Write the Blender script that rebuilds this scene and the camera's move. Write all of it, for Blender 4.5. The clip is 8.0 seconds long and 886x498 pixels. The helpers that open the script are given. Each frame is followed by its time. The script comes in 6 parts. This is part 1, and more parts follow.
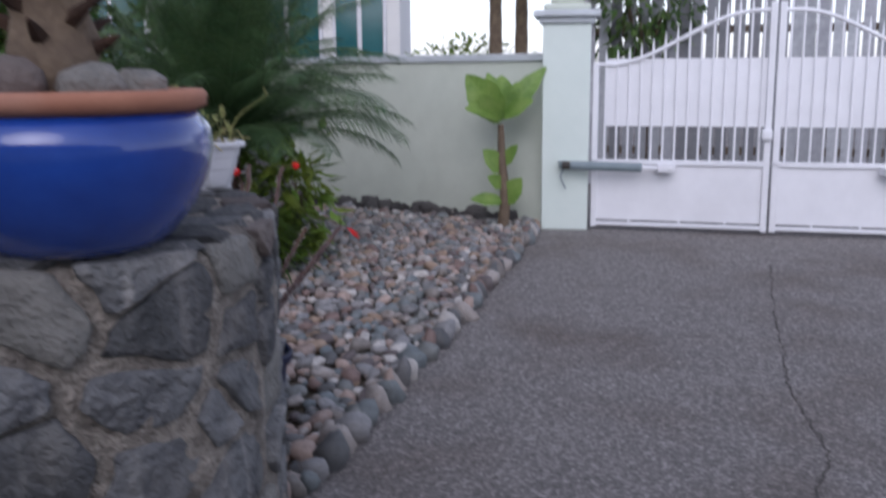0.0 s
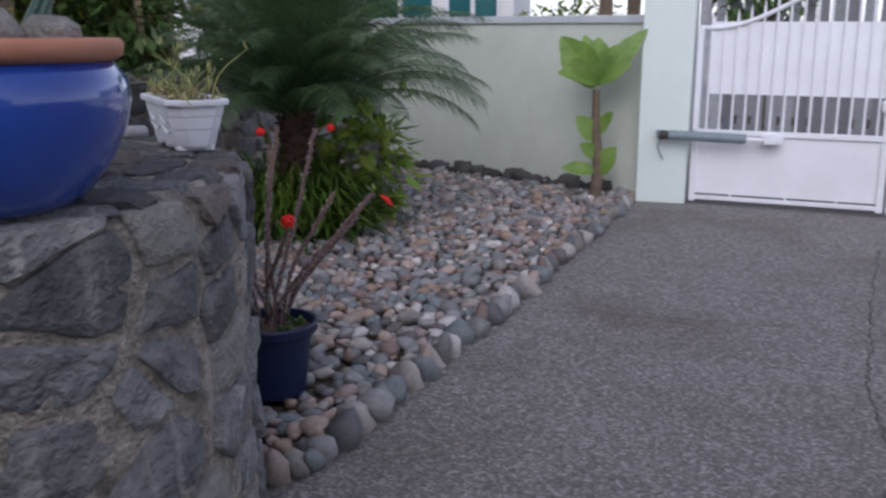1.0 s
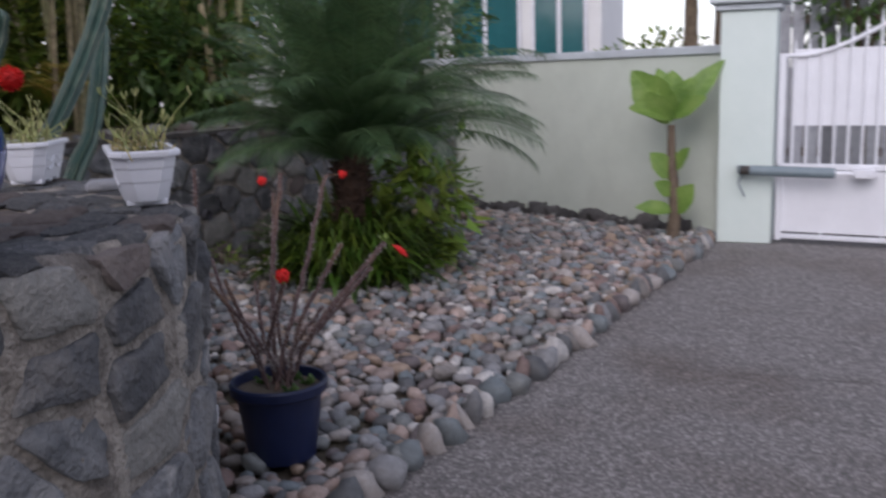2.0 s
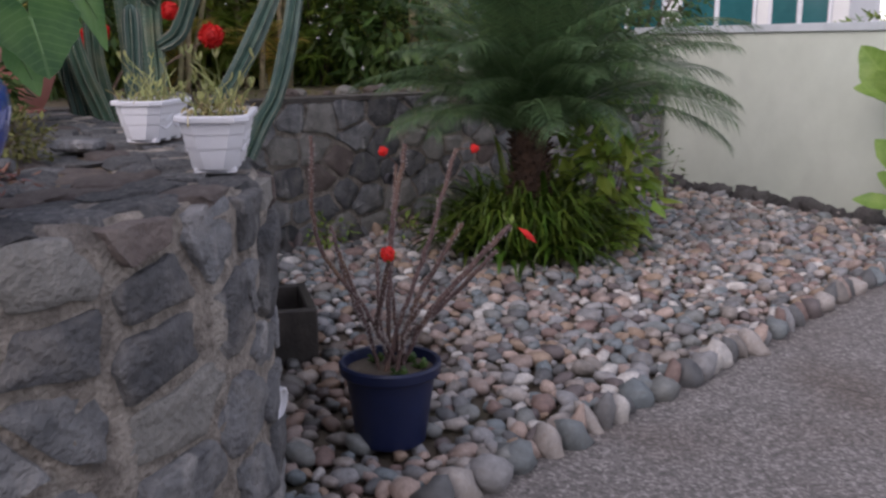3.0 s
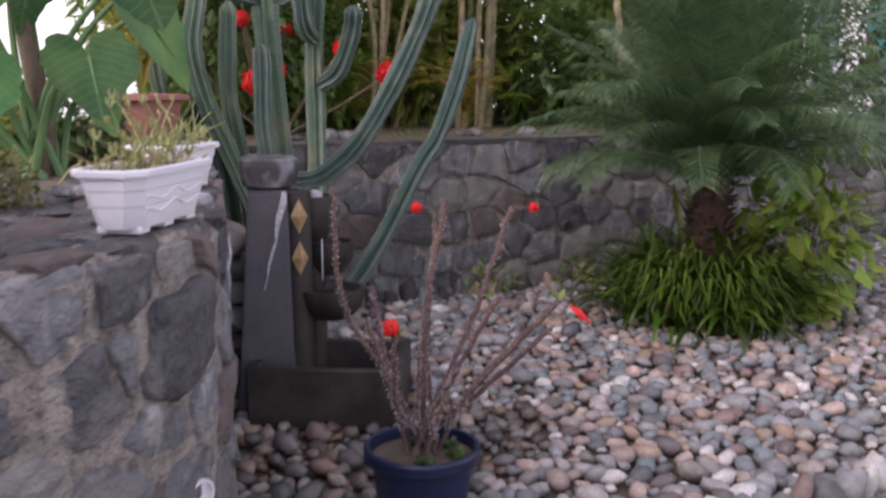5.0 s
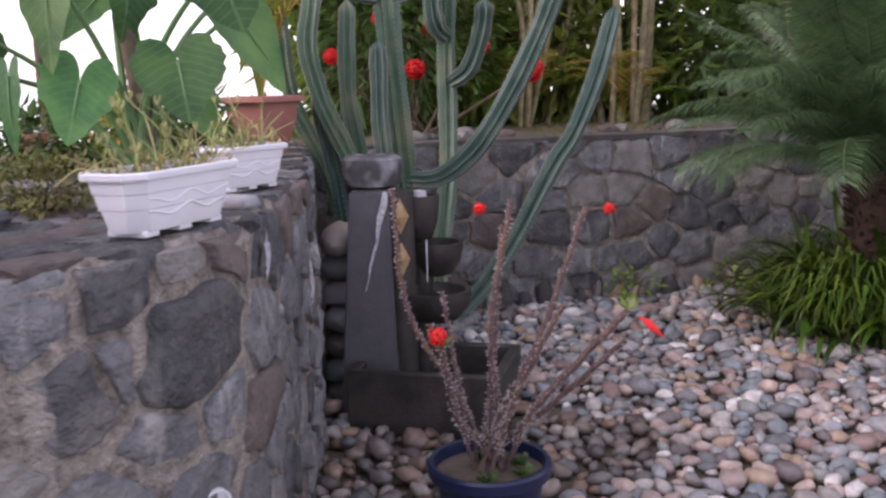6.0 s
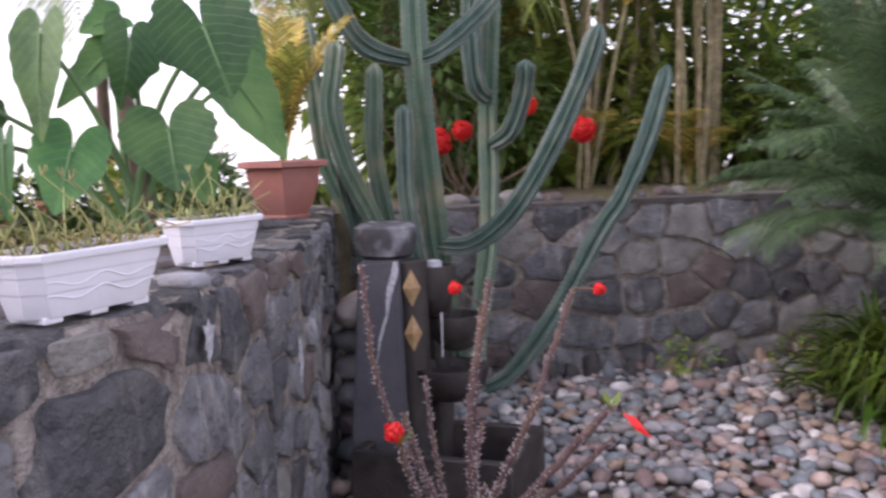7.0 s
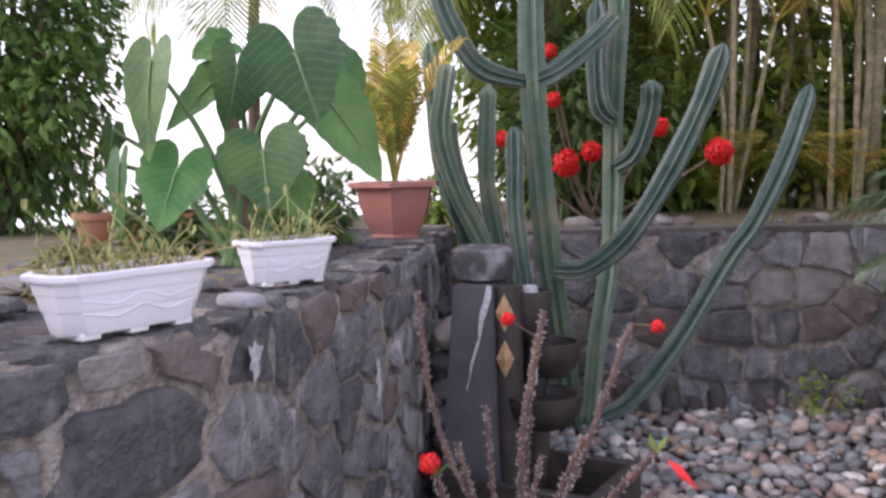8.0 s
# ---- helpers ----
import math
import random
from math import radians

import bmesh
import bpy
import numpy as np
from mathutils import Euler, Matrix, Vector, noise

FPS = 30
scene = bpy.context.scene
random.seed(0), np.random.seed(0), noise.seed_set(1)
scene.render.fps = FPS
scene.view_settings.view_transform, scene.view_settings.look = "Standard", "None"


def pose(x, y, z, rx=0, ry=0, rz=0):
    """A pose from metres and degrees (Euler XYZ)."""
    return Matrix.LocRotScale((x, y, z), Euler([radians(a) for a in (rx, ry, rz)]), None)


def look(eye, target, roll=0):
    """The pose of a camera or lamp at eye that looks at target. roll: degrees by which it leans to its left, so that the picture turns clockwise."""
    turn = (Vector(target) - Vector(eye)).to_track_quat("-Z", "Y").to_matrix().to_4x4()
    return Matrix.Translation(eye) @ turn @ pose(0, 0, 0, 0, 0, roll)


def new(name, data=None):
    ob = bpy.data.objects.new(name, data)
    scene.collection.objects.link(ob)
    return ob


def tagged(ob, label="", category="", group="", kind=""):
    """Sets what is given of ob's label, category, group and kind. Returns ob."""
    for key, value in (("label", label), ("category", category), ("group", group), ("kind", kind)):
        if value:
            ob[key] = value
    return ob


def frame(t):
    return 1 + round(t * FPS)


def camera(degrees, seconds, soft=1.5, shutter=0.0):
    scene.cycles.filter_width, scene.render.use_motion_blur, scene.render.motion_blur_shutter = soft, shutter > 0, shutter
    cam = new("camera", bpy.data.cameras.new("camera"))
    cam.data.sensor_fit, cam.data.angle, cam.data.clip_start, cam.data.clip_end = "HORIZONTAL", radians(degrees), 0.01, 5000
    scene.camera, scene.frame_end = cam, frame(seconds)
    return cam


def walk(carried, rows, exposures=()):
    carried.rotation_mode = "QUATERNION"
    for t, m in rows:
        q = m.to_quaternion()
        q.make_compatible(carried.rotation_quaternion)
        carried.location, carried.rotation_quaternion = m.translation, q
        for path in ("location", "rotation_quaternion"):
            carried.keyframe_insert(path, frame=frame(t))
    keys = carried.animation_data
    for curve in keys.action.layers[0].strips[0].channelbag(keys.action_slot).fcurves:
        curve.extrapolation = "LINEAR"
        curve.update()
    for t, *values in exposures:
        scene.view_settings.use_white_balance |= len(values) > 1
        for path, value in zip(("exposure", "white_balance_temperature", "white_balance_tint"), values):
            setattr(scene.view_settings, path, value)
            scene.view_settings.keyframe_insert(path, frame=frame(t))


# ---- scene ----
cam = camera(50.1, 8.0, soft=2.5, shutter=0.5)
PATH = [
    (0, (-0.001, -0.005, 1.403), (0.002, 1.961, 1.034), -0.4),
    (0.5, (0.165, 0.136, 1.378), (0.146, 2.075, 0.888), 1.6),
    (1, (0.348, 0.271, 1.38), (0.088, 2.205, 0.939), 0.3),
    (1.2, (0.411, 0.336, 1.38), (0.123, 2.263, 0.93), 0.1),
    (2.3, (0.715, 0.735, 1.363), (0.06, 2.594, 1.023), -0.9),
    (2.5, (0.764, 0.821, 1.363), (-0.023, 2.619, 0.975), 0.1),
    (3, (0.877, 0.997, 1.366), (-0.046, 2.721, 0.948), 0.0),
    (3.5, (0.882, 1.231, 1.369), (-0.182, 2.878, 0.976), -1.1),
    (4, (1.009, 1.403, 1.371), (-0.259, 2.893, 0.958), 1.4),
    (4.2, (1.055, 1.465, 1.374), (-0.255, 2.912, 0.936), 1.7),
    (5.3, (1.241, 1.926, 1.389), (-0.213, 3.27, 1.111), -0.8),
    (5.5, (1.249, 2.0, 1.386), (-0.286, 3.255, 1.119), -0.5),
    (6, (1.333, 2.194, 1.373), (-0.316, 3.271, 1.025), -1.6),
    (6.5, (1.29, 2.416, 1.359), (-0.39, 3.463, 1.074), -0.9),
    (7, (1.297, 2.592, 1.392), (-0.466, 3.51, 1.167), -1.9),
    (7.5, (1.391, 2.751, 1.404), (-0.475, 3.414, 1.128), -0.9),
    (8, (1.379, 2.873, 1.414), (-0.523, 3.464, 1.231), -1.2),
]
# the camera opens up and turns warmer as it leaves the bright gate
EXPOSURES = [(0, 0.36, 5800, 20), (1.0, 0.38, 5880, 20), (2.5, 0.54, 6250, 22), (4.0, 1.08, 6550, 27), (5.5, 1.36, 6550, 31), (6.5, 1.50, 6400, 31), (8, 1.60, 6400, 30)]
walk(cam, [(t, look(eye, target, roll)) for t, eye, target, roll in PATH], EXPOSURES)

# ---- light: a hazy evening sky and a very soft low sun ----
SUN_EL, SUN_ROT = radians(34), radians(185)
world = bpy.data.worlds.new("world")
scene.world = world
world.use_nodes = True
wt = world.node_tree
sky = wt.nodes.new("ShaderNodeTexSky")
sky.sky_type, sky.sun_disc = "NISHITA", False
sky.sun_elevation, sky.sun_rotation = SUN_EL, SUN_ROT
sky.dust_density, sky.air_density = 1.0, 1.0
veil = wt.nodes.new("ShaderNodeHueSaturation")
veil.inputs["Saturation"].default_value = 0.35
bg = wt.nodes["Background"]
bg.inputs["Strength"].default_value = 0.16
wt.links.new(sky.outputs[0], veil.inputs["Color"])
wt.links.new(veil.outputs[0], bg.inputs["Color"])
lamp = bpy.data.lights.new("sun", "SUN")
lamp.energy, lamp.angle, lamp.color = 0.5, radians(40), (1.0, 0.93, 0.85)
sun = new("sun", lamp)
sun.matrix_world = look((0, 0, 0), (-math.sin(SUN_ROT) * math.cos(SUN_EL), -math.cos(SUN_ROT) * math.cos(SUN_EL), -math.sin(SUN_EL)))


# ---- materials ----
def mat(name, c1, c2, scale=8.0, rough=0.7, bump=0.2, fine=60.0, pick="", metal=0.0, thin=0.0, coat=0.0, dirt=None, dirt_scale=1.5, dirt_amount=0.5, span=0.18, deep=0.01, streak=None):
    """Two colours mixed by noise at one scale, a stain colour at a larger one, fine relief; pick: 'object' or 'island' shifts each piece."""
    m = bpy.data.materials.new(name)
    m.use_nodes = True
    nt = m.node_tree
    nd, ln = nt.nodes, nt.links
    b = nd["Principled BSDF"]
    co = nd.new("ShaderNodeTexCoord")
    n1 = nd.new("ShaderNodeTexNoise")
    n1.inputs["Scale"].default_value, n1.inputs["Detail"].default_value, n1.inputs["Roughness"].default_value = scale, 6, 0.65
    ln.new(co.outputs["Object"], n1.inputs["Vector"])
    r1 = nd.new("ShaderNodeMapRange")
    r1.inputs[1].default_value, r1.inputs[2].default_value = 0.5 - span, 0.5 + span
    ln.new(n1.outputs["Fac"], r1.inputs[0])
    mx = nd.new("ShaderNodeMix")
    mx.data_type = "RGBA"
    mx.inputs["A"].default_value, mx.inputs["B"].default_value = (*c1, 1), (*c2, 1)
    ln.new(r1.outputs[0], mx.inputs["Factor"])
    col = mx.outputs["Result"]
    if dirt:
        n3 = nd.new("ShaderNodeTexNoise")
        n3.inputs["Scale"].default_value, n3.inputs["Detail"].default_value = dirt_scale, 5
        ln.new(co.outputs["Object"], n3.inputs["Vector"])
        r3 = nd.new("ShaderNodeMapRange")
        r3.inputs[1].default_value, r3.inputs[2].default_value, r3.inputs[4].default_value = 0.48, 0.72, dirt_amount
        ln.new(n3.outputs["Fac"], r3.inputs[0])
        m3 = nd.new("ShaderNodeMix")
        m3.data_type = "RGBA"
        m3.inputs["B"].default_value = (*dirt, 1)
        ln.new(r3.outputs[0], m3.inputs["Factor"])
        ln.new(col, m3.inputs["A"])
        col = m3.outputs["Result"]
    if streak:
        mp = nd.new("ShaderNodeMapping")
        mp.inputs["Scale"].default_value = (14.0, 14.0, 2.2)
        ln.new(co.outputs["Object"], mp.inputs["Vector"])
        n4 = nd.new("ShaderNodeTexNoise")
        n4.inputs["Scale"].default_value, n4.inputs["Detail"].default_value = 1.0, 7
        ln.new(mp.outputs[0], n4.inputs["Vector"])
        r4 = nd.new("ShaderNodeMapRange")
        r4.inputs[1].default_value, r4.inputs[2].default_value, r4.inputs[4].default_value = 0.57, 0.70, 0.75
        ln.new(n4.outputs["Fac"], r4.inputs[0])
        m4 = nd.new("ShaderNodeMix")
        m4.data_type = "RGBA"
        m4.inputs["B"].default_value = (*streak, 1)
        ln.new(r4.outputs[0], m4.inputs["Factor"])
        ln.new(col, m4.inputs["A"])
        col = m4.outputs["Result"]
    if pick:
        if pick == "object":
            src = nd.new("ShaderNodeObjectInfo").outputs["Random"]
        else:
            src = nd.new("ShaderNodeNewGeometry").outputs["Random Per Island"]
        hs = nd.new("ShaderNodeHueSaturation")
        rv = nd.new("ShaderNodeMapRange")
        rv.inputs[3].default_value, rv.inputs[4].default_value = 0.55, 1.5
        ln.new(src, rv.inputs[0])
        ln.new(rv.outputs[0], hs.inputs["Value"])
        wn = nd.new("ShaderNodeTexWhiteNoise")
        wn.noise_dimensions = "1D"
        ln.new(src, wn.inputs["W"])
        rs = nd.new("ShaderNodeMapRange")
        rs.inputs[3].default_value, rs.inputs[4].default_value = 0.478, 0.522
        ln.new(wn.outputs["Value"], rs.inputs[0])
        ln.new(rs.outputs[0], hs.inputs["Hue"])
        ln.new(col, hs.inputs["Color"])
        col = hs.outputs["Color"]
    ln.new(col, b.inputs["Base Color"])
    rr = nd.new("ShaderNodeMapRange")
    rr.inputs[3].default_value, rr.inputs[4].default_value = max(0.03, rough - 0.1), min(1.0, rough + 0.1)
    ln.new(n1.outputs["Fac"], rr.inputs[0])
    ln.new(rr.outputs[0], b.inputs["Roughness"])
    b.inputs["Metallic"].default_value = metal
    b.inputs["Coat Weight"].default_value = coat
    if bump:
        n2 = nd.new("ShaderNodeTexNoise")
        n2.inputs["Scale"].default_value, n2.inputs["Detail"].default_value = fine, 4
        ln.new(co.outputs["Object"], n2.inputs["Vector"])
        add = nd.new("ShaderNodeMath")
        add.operation = "ADD"
        ln.new(n1.outputs["Fac"], add.inputs[0])
        ln.new(n2.outputs["Fac"], add.inputs[1])
        bp = nd.new("ShaderNodeBump")
        bp.inputs["Strength"].default_value, bp.inputs["Distance"].default_value = bump, deep
        ln.new(add.outputs[0], bp.inputs["Height"])
        ln.new(bp.outputs[0], b.inputs["Normal"])
    if thin:
        tr = nd.new("ShaderNodeBsdfTranslucent")
        ln.new(col, tr.inputs["Color"])
        ms = nd.new("ShaderNodeMixShader")
        ms.inputs[0].default_value = thin
        ln.new(b.outputs[0], ms.inputs[1])
        ln.new(tr.outputs[0], ms.inputs[2])
        ln.new(ms.outputs[0], nd["Material Output"].inputs["Surface"])
    return m


def ramp_mat(name, colours, pick, rough=0.6, scale=30.0):
    """Stones of many colours: each piece takes one place on a ramp, with mottling on it."""
    m = mat(name, (0.62, 0.61, 0.60), (1.08, 1.07, 1.06), 4.0 if pick == "object" else scale, rough, 0.25, 14.0 if pick == "object" else 120.0, dirt=(0.62, 0.56, 0.50), dirt_scale=2.5 if pick == "object" else 20.0, dirt_amount=0.7)
    nd, ln = m.node_tree.nodes, m.node_tree.links
    b = nd["Principled BSDF"]
    old = b.inputs["Base Color"].links[0].from_socket
    src = nd.new("ShaderNodeObjectInfo").outputs["Random"] if pick == "object" else nd.new("ShaderNodeNewGeometry").outputs["Random Per Island"]
    cr = nd.new("ShaderNodeValToRGB")
    cr.color_ramp.interpolation = "CONSTANT"
    el = cr.color_ramp.elements
    el[0].color = (*colours[0], 1)
    el[1].position, el[1].color = 1 / len(colours), (*colours[1], 1)
    for i, c in enumerate(colours[2:], 2):
        e = el.new(i / len(colours))
        e.color = (*c, 1)
    ln.new(src, cr.inputs[0])
    mul = nd.new("ShaderNodeMix")
    mul.data_type, mul.blend_type = "RGBA", "MULTIPLY"
    mul.inputs["Factor"].default_value = 1.0
    ln.new(cr.outputs[0], mul.inputs["A"])
    ln.new(old, mul.inputs["B"])
    ln.new(mul.outputs["Result"], b.inputs["Base Color"])
    return m


PEB = [(0.239, 0.239, 0.245), (0.308, 0.279, 0.257), (0.410, 0.359, 0.331), (0.160, 0.165, 0.171), (0.342, 0.342, 0.353), (0.433, 0.342, 0.308), (0.239, 0.268, 0.279),
       (0.513, 0.467, 0.439), (0.285, 0.199, 0.177), (0.376, 0.370, 0.376), (0.274, 0.285, 0.279), (0.69, 0.66, 0.63), (0.182, 0.154, 0.154), (0.40, 0.295, 0.22), (0.56, 0.43, 0.37), (0.24, 0.28, 0.30)]
PEB = [tuple(0.97 * c for c in p) for p in PEB]
M_PEB_O = ramp_mat("pebble_single", PEB, "object")
M_PEB_I = ramp_mat("pebble_mass", PEB, "island")
M_EDGE = ramp_mat("edge_stone", [tuple(0.86 * c for c in p) for p in PEB], "object")
M_DAMP_O = ramp_mat("damp_pebble_single", [(0.60 * r, 0.54 * g, 0.50 * b) for r, g, b in PEB], "object", 0.4)
M_DAMP_I = ramp_mat("damp_pebble_mass", [(0.60 * r, 0.54 * g, 0.50 * b) for r, g, b in PEB], "island", 0.4)
M_SEA = mat("assumed_sea", (0.30, 0.34, 0.36), (0.36, 0.40, 0.42), 0.5, 0.12, 0.0)
M_ASPH = mat("exposed_aggregate_drive", (0.100, 0.092, 0.088), (0.285, 0.260, 0.246), 42.0, 0.85, 0.6, 150.0, dirt=(0.125, 0.100, 0.085), dirt_scale=1.1, dirt_amount=0.85, span=0.2)


def speckle(m, scale, low, high):
    """Grains of many tones in a ground of one material."""
    nd, ln = m.node_tree.nodes, m.node_tree.links
    b = nd["Principled BSDF"]
    old = b.inputs["Base Color"].links[0].from_socket
    co = nd.new("ShaderNodeTexCoord")
    vo = nd.new("ShaderNodeTexVoronoi")
    vo.inputs["Scale"].default_value = scale
    ln.new(co.outputs["Object"], vo.inputs["Vector"])
    sp = nd.new("ShaderNodeSeparateColor")
    ln.new(vo.outputs["Color"], sp.inputs[0])
    pw = nd.new("ShaderNodeMath")
    pw.operation = "POWER"
    pw.inputs[1].default_value = 2.2
    ln.new(sp.outputs[0], pw.inputs[0])
    mr = nd.new("ShaderNodeMapRange")
    mr.inputs[3].default_value, mr.inputs[4].default_value = low, high
    ln.new(pw.outputs[0], mr.inputs[0])
    mul = nd.new("ShaderNodeMix")
    mul.data_type, mul.blend_type = "RGBA", "MULTIPLY"
    mul.inputs["Factor"].default_value = 1.0
    ln.new(old, mul.inputs["A"])
    ln.new(mr.outputs[0], mul.inputs["B"])
    ln.new(mul.outputs["Result"], b.inputs["Base Color"])


speckle(M_ASPH, 92.0, 0.76, 1.85)
M_CRACK = mat("crack_fill", (0.05, 0.045, 0.04), (0.12, 0.107, 0.098), 60.0, 0.9, 0.4)
M_SOIL = mat("soil", (0.07, 0.055, 0.042), (0.14, 0.11, 0.08), 14.0, 0.95, 0.7, 70.0, dirt=(0.07, 0.09, 0.035), dirt_scale=2.0)
M_MORTAR = mat("mortar", (0.22, 0.192, 0.164), (0.58, 0.51, 0.44), 30.0, 0.92, 1.0, 90.0, dirt=(0.115, 0.10, 0.09), dirt_scale=11.0, dirt_amount=0.8, deep=0.035, streak=(0.57, 0.515, 0.45))
M_STONE = mat("basalt_stone", (0.072, 0.075, 0.082), (0.205, 0.205, 0.208), 12.0, 0.8, 0.9, 50.0, pick="object", dirt=(0.27, 0.25, 0.23), dirt_scale=9.0, dirt_amount=0.40, deep=0.025, streak=(0.34, 0.325, 0.31))
M_STONE_DARK = mat("dark_basalt", (0.055, 0.057, 0.062), (0.135, 0.134, 0.137), 9.0, 0.8, 0.9, 50.0, dirt=(0.26, 0.24, 0.22), dirt_scale=8.0, dirt_amount=0.7, deep=0.025, streak=(0.26, 0.25, 0.24))
M_STONE_RED = mat("brown_basalt", (0.105, 0.082, 0.075), (0.175, 0.14, 0.125), 12.0, 0.8, 0.8, 60.0, deep=0.02, dirt=(0.22, 0.19, 0.17), dirt_scale=8.0)
M_STONE_PALE = mat("pale_stone", (0.175, 0.17, 0.158), (0.30, 0.285, 0.262), 12.0, 0.8, 0.8, 60.0, deep=0.02, dirt=(0.15, 0.14, 0.125), dirt_scale=7.0)
M_CONC = mat("weathered_coping_concrete", (0.075, 0.068, 0.064), (0.17, 0.152, 0.138), 10.0, 0.9, 0.6, 60.0, dirt=(0.09, 0.085, 0.075), dirt_scale=4.0, dirt_amount=0.7)
M_EARTH = mat("bare_garden_earth", (0.11, 0.082, 0.055), (0.24, 0.185, 0.12), 11.0, 0.95, 0.7, 70.0, dirt=(0.095, 0.12, 0.04), dirt_scale=1.7, dirt_amount=0.8)
M_LAVA = mat("dark_lava_rock", (0.045, 0.042, 0.042), (0.10, 0.092, 0.088), 14.0, 0.85, 0.7, 60.0, pick="object")
M_RENDER = mat("cream_wall_paint", (0.555, 0.595, 0.51), (0.62, 0.66, 0.57), 3.0, 0.8, 0.06, 90.0, dirt=(0.46, 0.475, 0.41), dirt_scale=0.8, dirt_amount=0.5)
M_PILLAR = mat("pale_green_wall_paint", (0.66, 0.74, 0.68), (0.71, 0.78, 0.72), 3.0, 0.75, 0.06, 90.0, dirt=(0.58, 0.65, 0.60), dirt_scale=1.2, dirt_amount=0.4)
M_COPING = mat("grey_coping_paint", (0.50, 0.54, 0.56), (0.60, 0.63, 0.65), 5.0, 0.7, 0.1, 60.0, dirt=(0.36, 0.38, 0.39), dirt_scale=2.0)
M_GATE = mat("white_gate_paint", (0.78, 0.78, 0.80), (0.84, 0.84, 0.86), 4.0, 0.45, 0.04, 80.0, dirt=(0.66, 0.65, 0.66), dirt_scale=1.5, dirt_amount=0.35)
M_MOTOR = mat("grey_motor_paint", (0.17, 0.22, 0.24), (0.22, 0.27, 0.29), 8.0, 0.45, 0.05)
M_PLANK = mat("weathered_grey_plank", (0.22, 0.225, 0.24), (0.34, 0.345, 0.36), 9.0, 0.85, 0.3, 60.0, pick="object")
M_BLUE = mat("cobalt_glaze", (0.010, 0.042, 0.25), (0.018, 0.068, 0.36), 5.0, 0.16, 0.05, 30.0, coat=0.7)
M_NAVY = mat("navy_plastic", (0.006, 0.011, 0.042), (0.010, 0.018, 0.065), 6.0, 0.4, 0.05)
M_TERRA = mat("terracotta", (0.36, 0.15, 0.09), (0.46, 0.21, 0.13), 7.0, 0.75, 0.15, 60.0, dirt=(0.42, 0.26, 0.2), dirt_scale=5.0)
M_TERRA_PINK = mat("pink_terracotta", (0.33, 0.125, 0.095), (0.42, 0.175, 0.14), 6.0, 0.6, 0.08, 60.0, dirt=(0.38, 0.23, 0.19), dirt_scale=4.0)
M_WPLAST = mat("white_plastic", (0.74, 0.74, 0.78), (0.80, 0.80, 0.83), 5.0, 0.45, 0.04, 60.0, dirt=(0.62, 0.61, 0.61), dirt_scale=6.0, dirt_amount=0.5)
M_FOUNT = mat("dark_fountain_concrete", (0.020, 0.017, 0.015), (0.045, 0.038, 0.033), 10.0, 0.6, 0.3, 70.0, dirt=(0.075, 0.062, 0.052), dirt_scale=5.0)
M_FOUNT_GREY = mat("slate_fountain_panel", (0.065, 0.065, 0.075), (0.105, 0.10, 0.11), 7.0, 0.5, 0.2, 70.0)
M_LIME = mat("limescale", (0.27, 0.27, 0.285), (0.56, 0.565, 0.59), 60.0, 0.8, 0.4)
M_OCHRE = mat("ochre_tile", (0.26, 0.16, 0.07), (0.44, 0.30, 0.15), 30.0, 0.6, 0.2)
M_CACTUS = mat("cactus_skin", (0.062, 0.118, 0.078), (0.110, 0.182, 0.120), 9.0, 0.5, 0.15, 70.0, dirt=(0.27, 0.25, 0.15), dirt_scale=5.0, dirt_amount=0.65)
M_CACTUS_B = mat("blue_cactus_skin", (0.030, 0.068, 0.054), (0.062, 0.118, 0.092), 9.0, 0.5, 0.25, 70.0, dirt=(0.15, 0.18, 0.13), dirt_scale=7.0, dirt_amount=0.55)
M_SPINE = mat("pale_areole", (0.42, 0.38, 0.28), (0.5, 0.46, 0.36), 30.0, 0.8, 0.0)
M_EUPH = mat("spiny_stem", (0.075, 0.045, 0.045), (0.15, 0.095, 0.085), 30.0, 0.85, 0.5, 90.0, dirt=(0.22, 0.13, 0.05), dirt_scale=5.0)
M_THORN = mat("grey_thorn", (0.29, 0.25, 0.24), (0.42, 0.37, 0.35), 30.0, 0.8, 0.0)
M_RED = mat("scarlet_petal", (0.70, 0.012, 0.012), (0.85, 0.03, 0.02), 20.0, 0.55, 0.1, thin=0.25)
M_EAR = mat("elephant_ear_leaf", (0.032, 0.095, 0.030), (0.080, 0.175, 0.048), 7.0, 0.48, 0.4, 30.0, pick="object", thin=0.16, dirt=(0.15, 0.25, 0.075), dirt_scale=3.0)


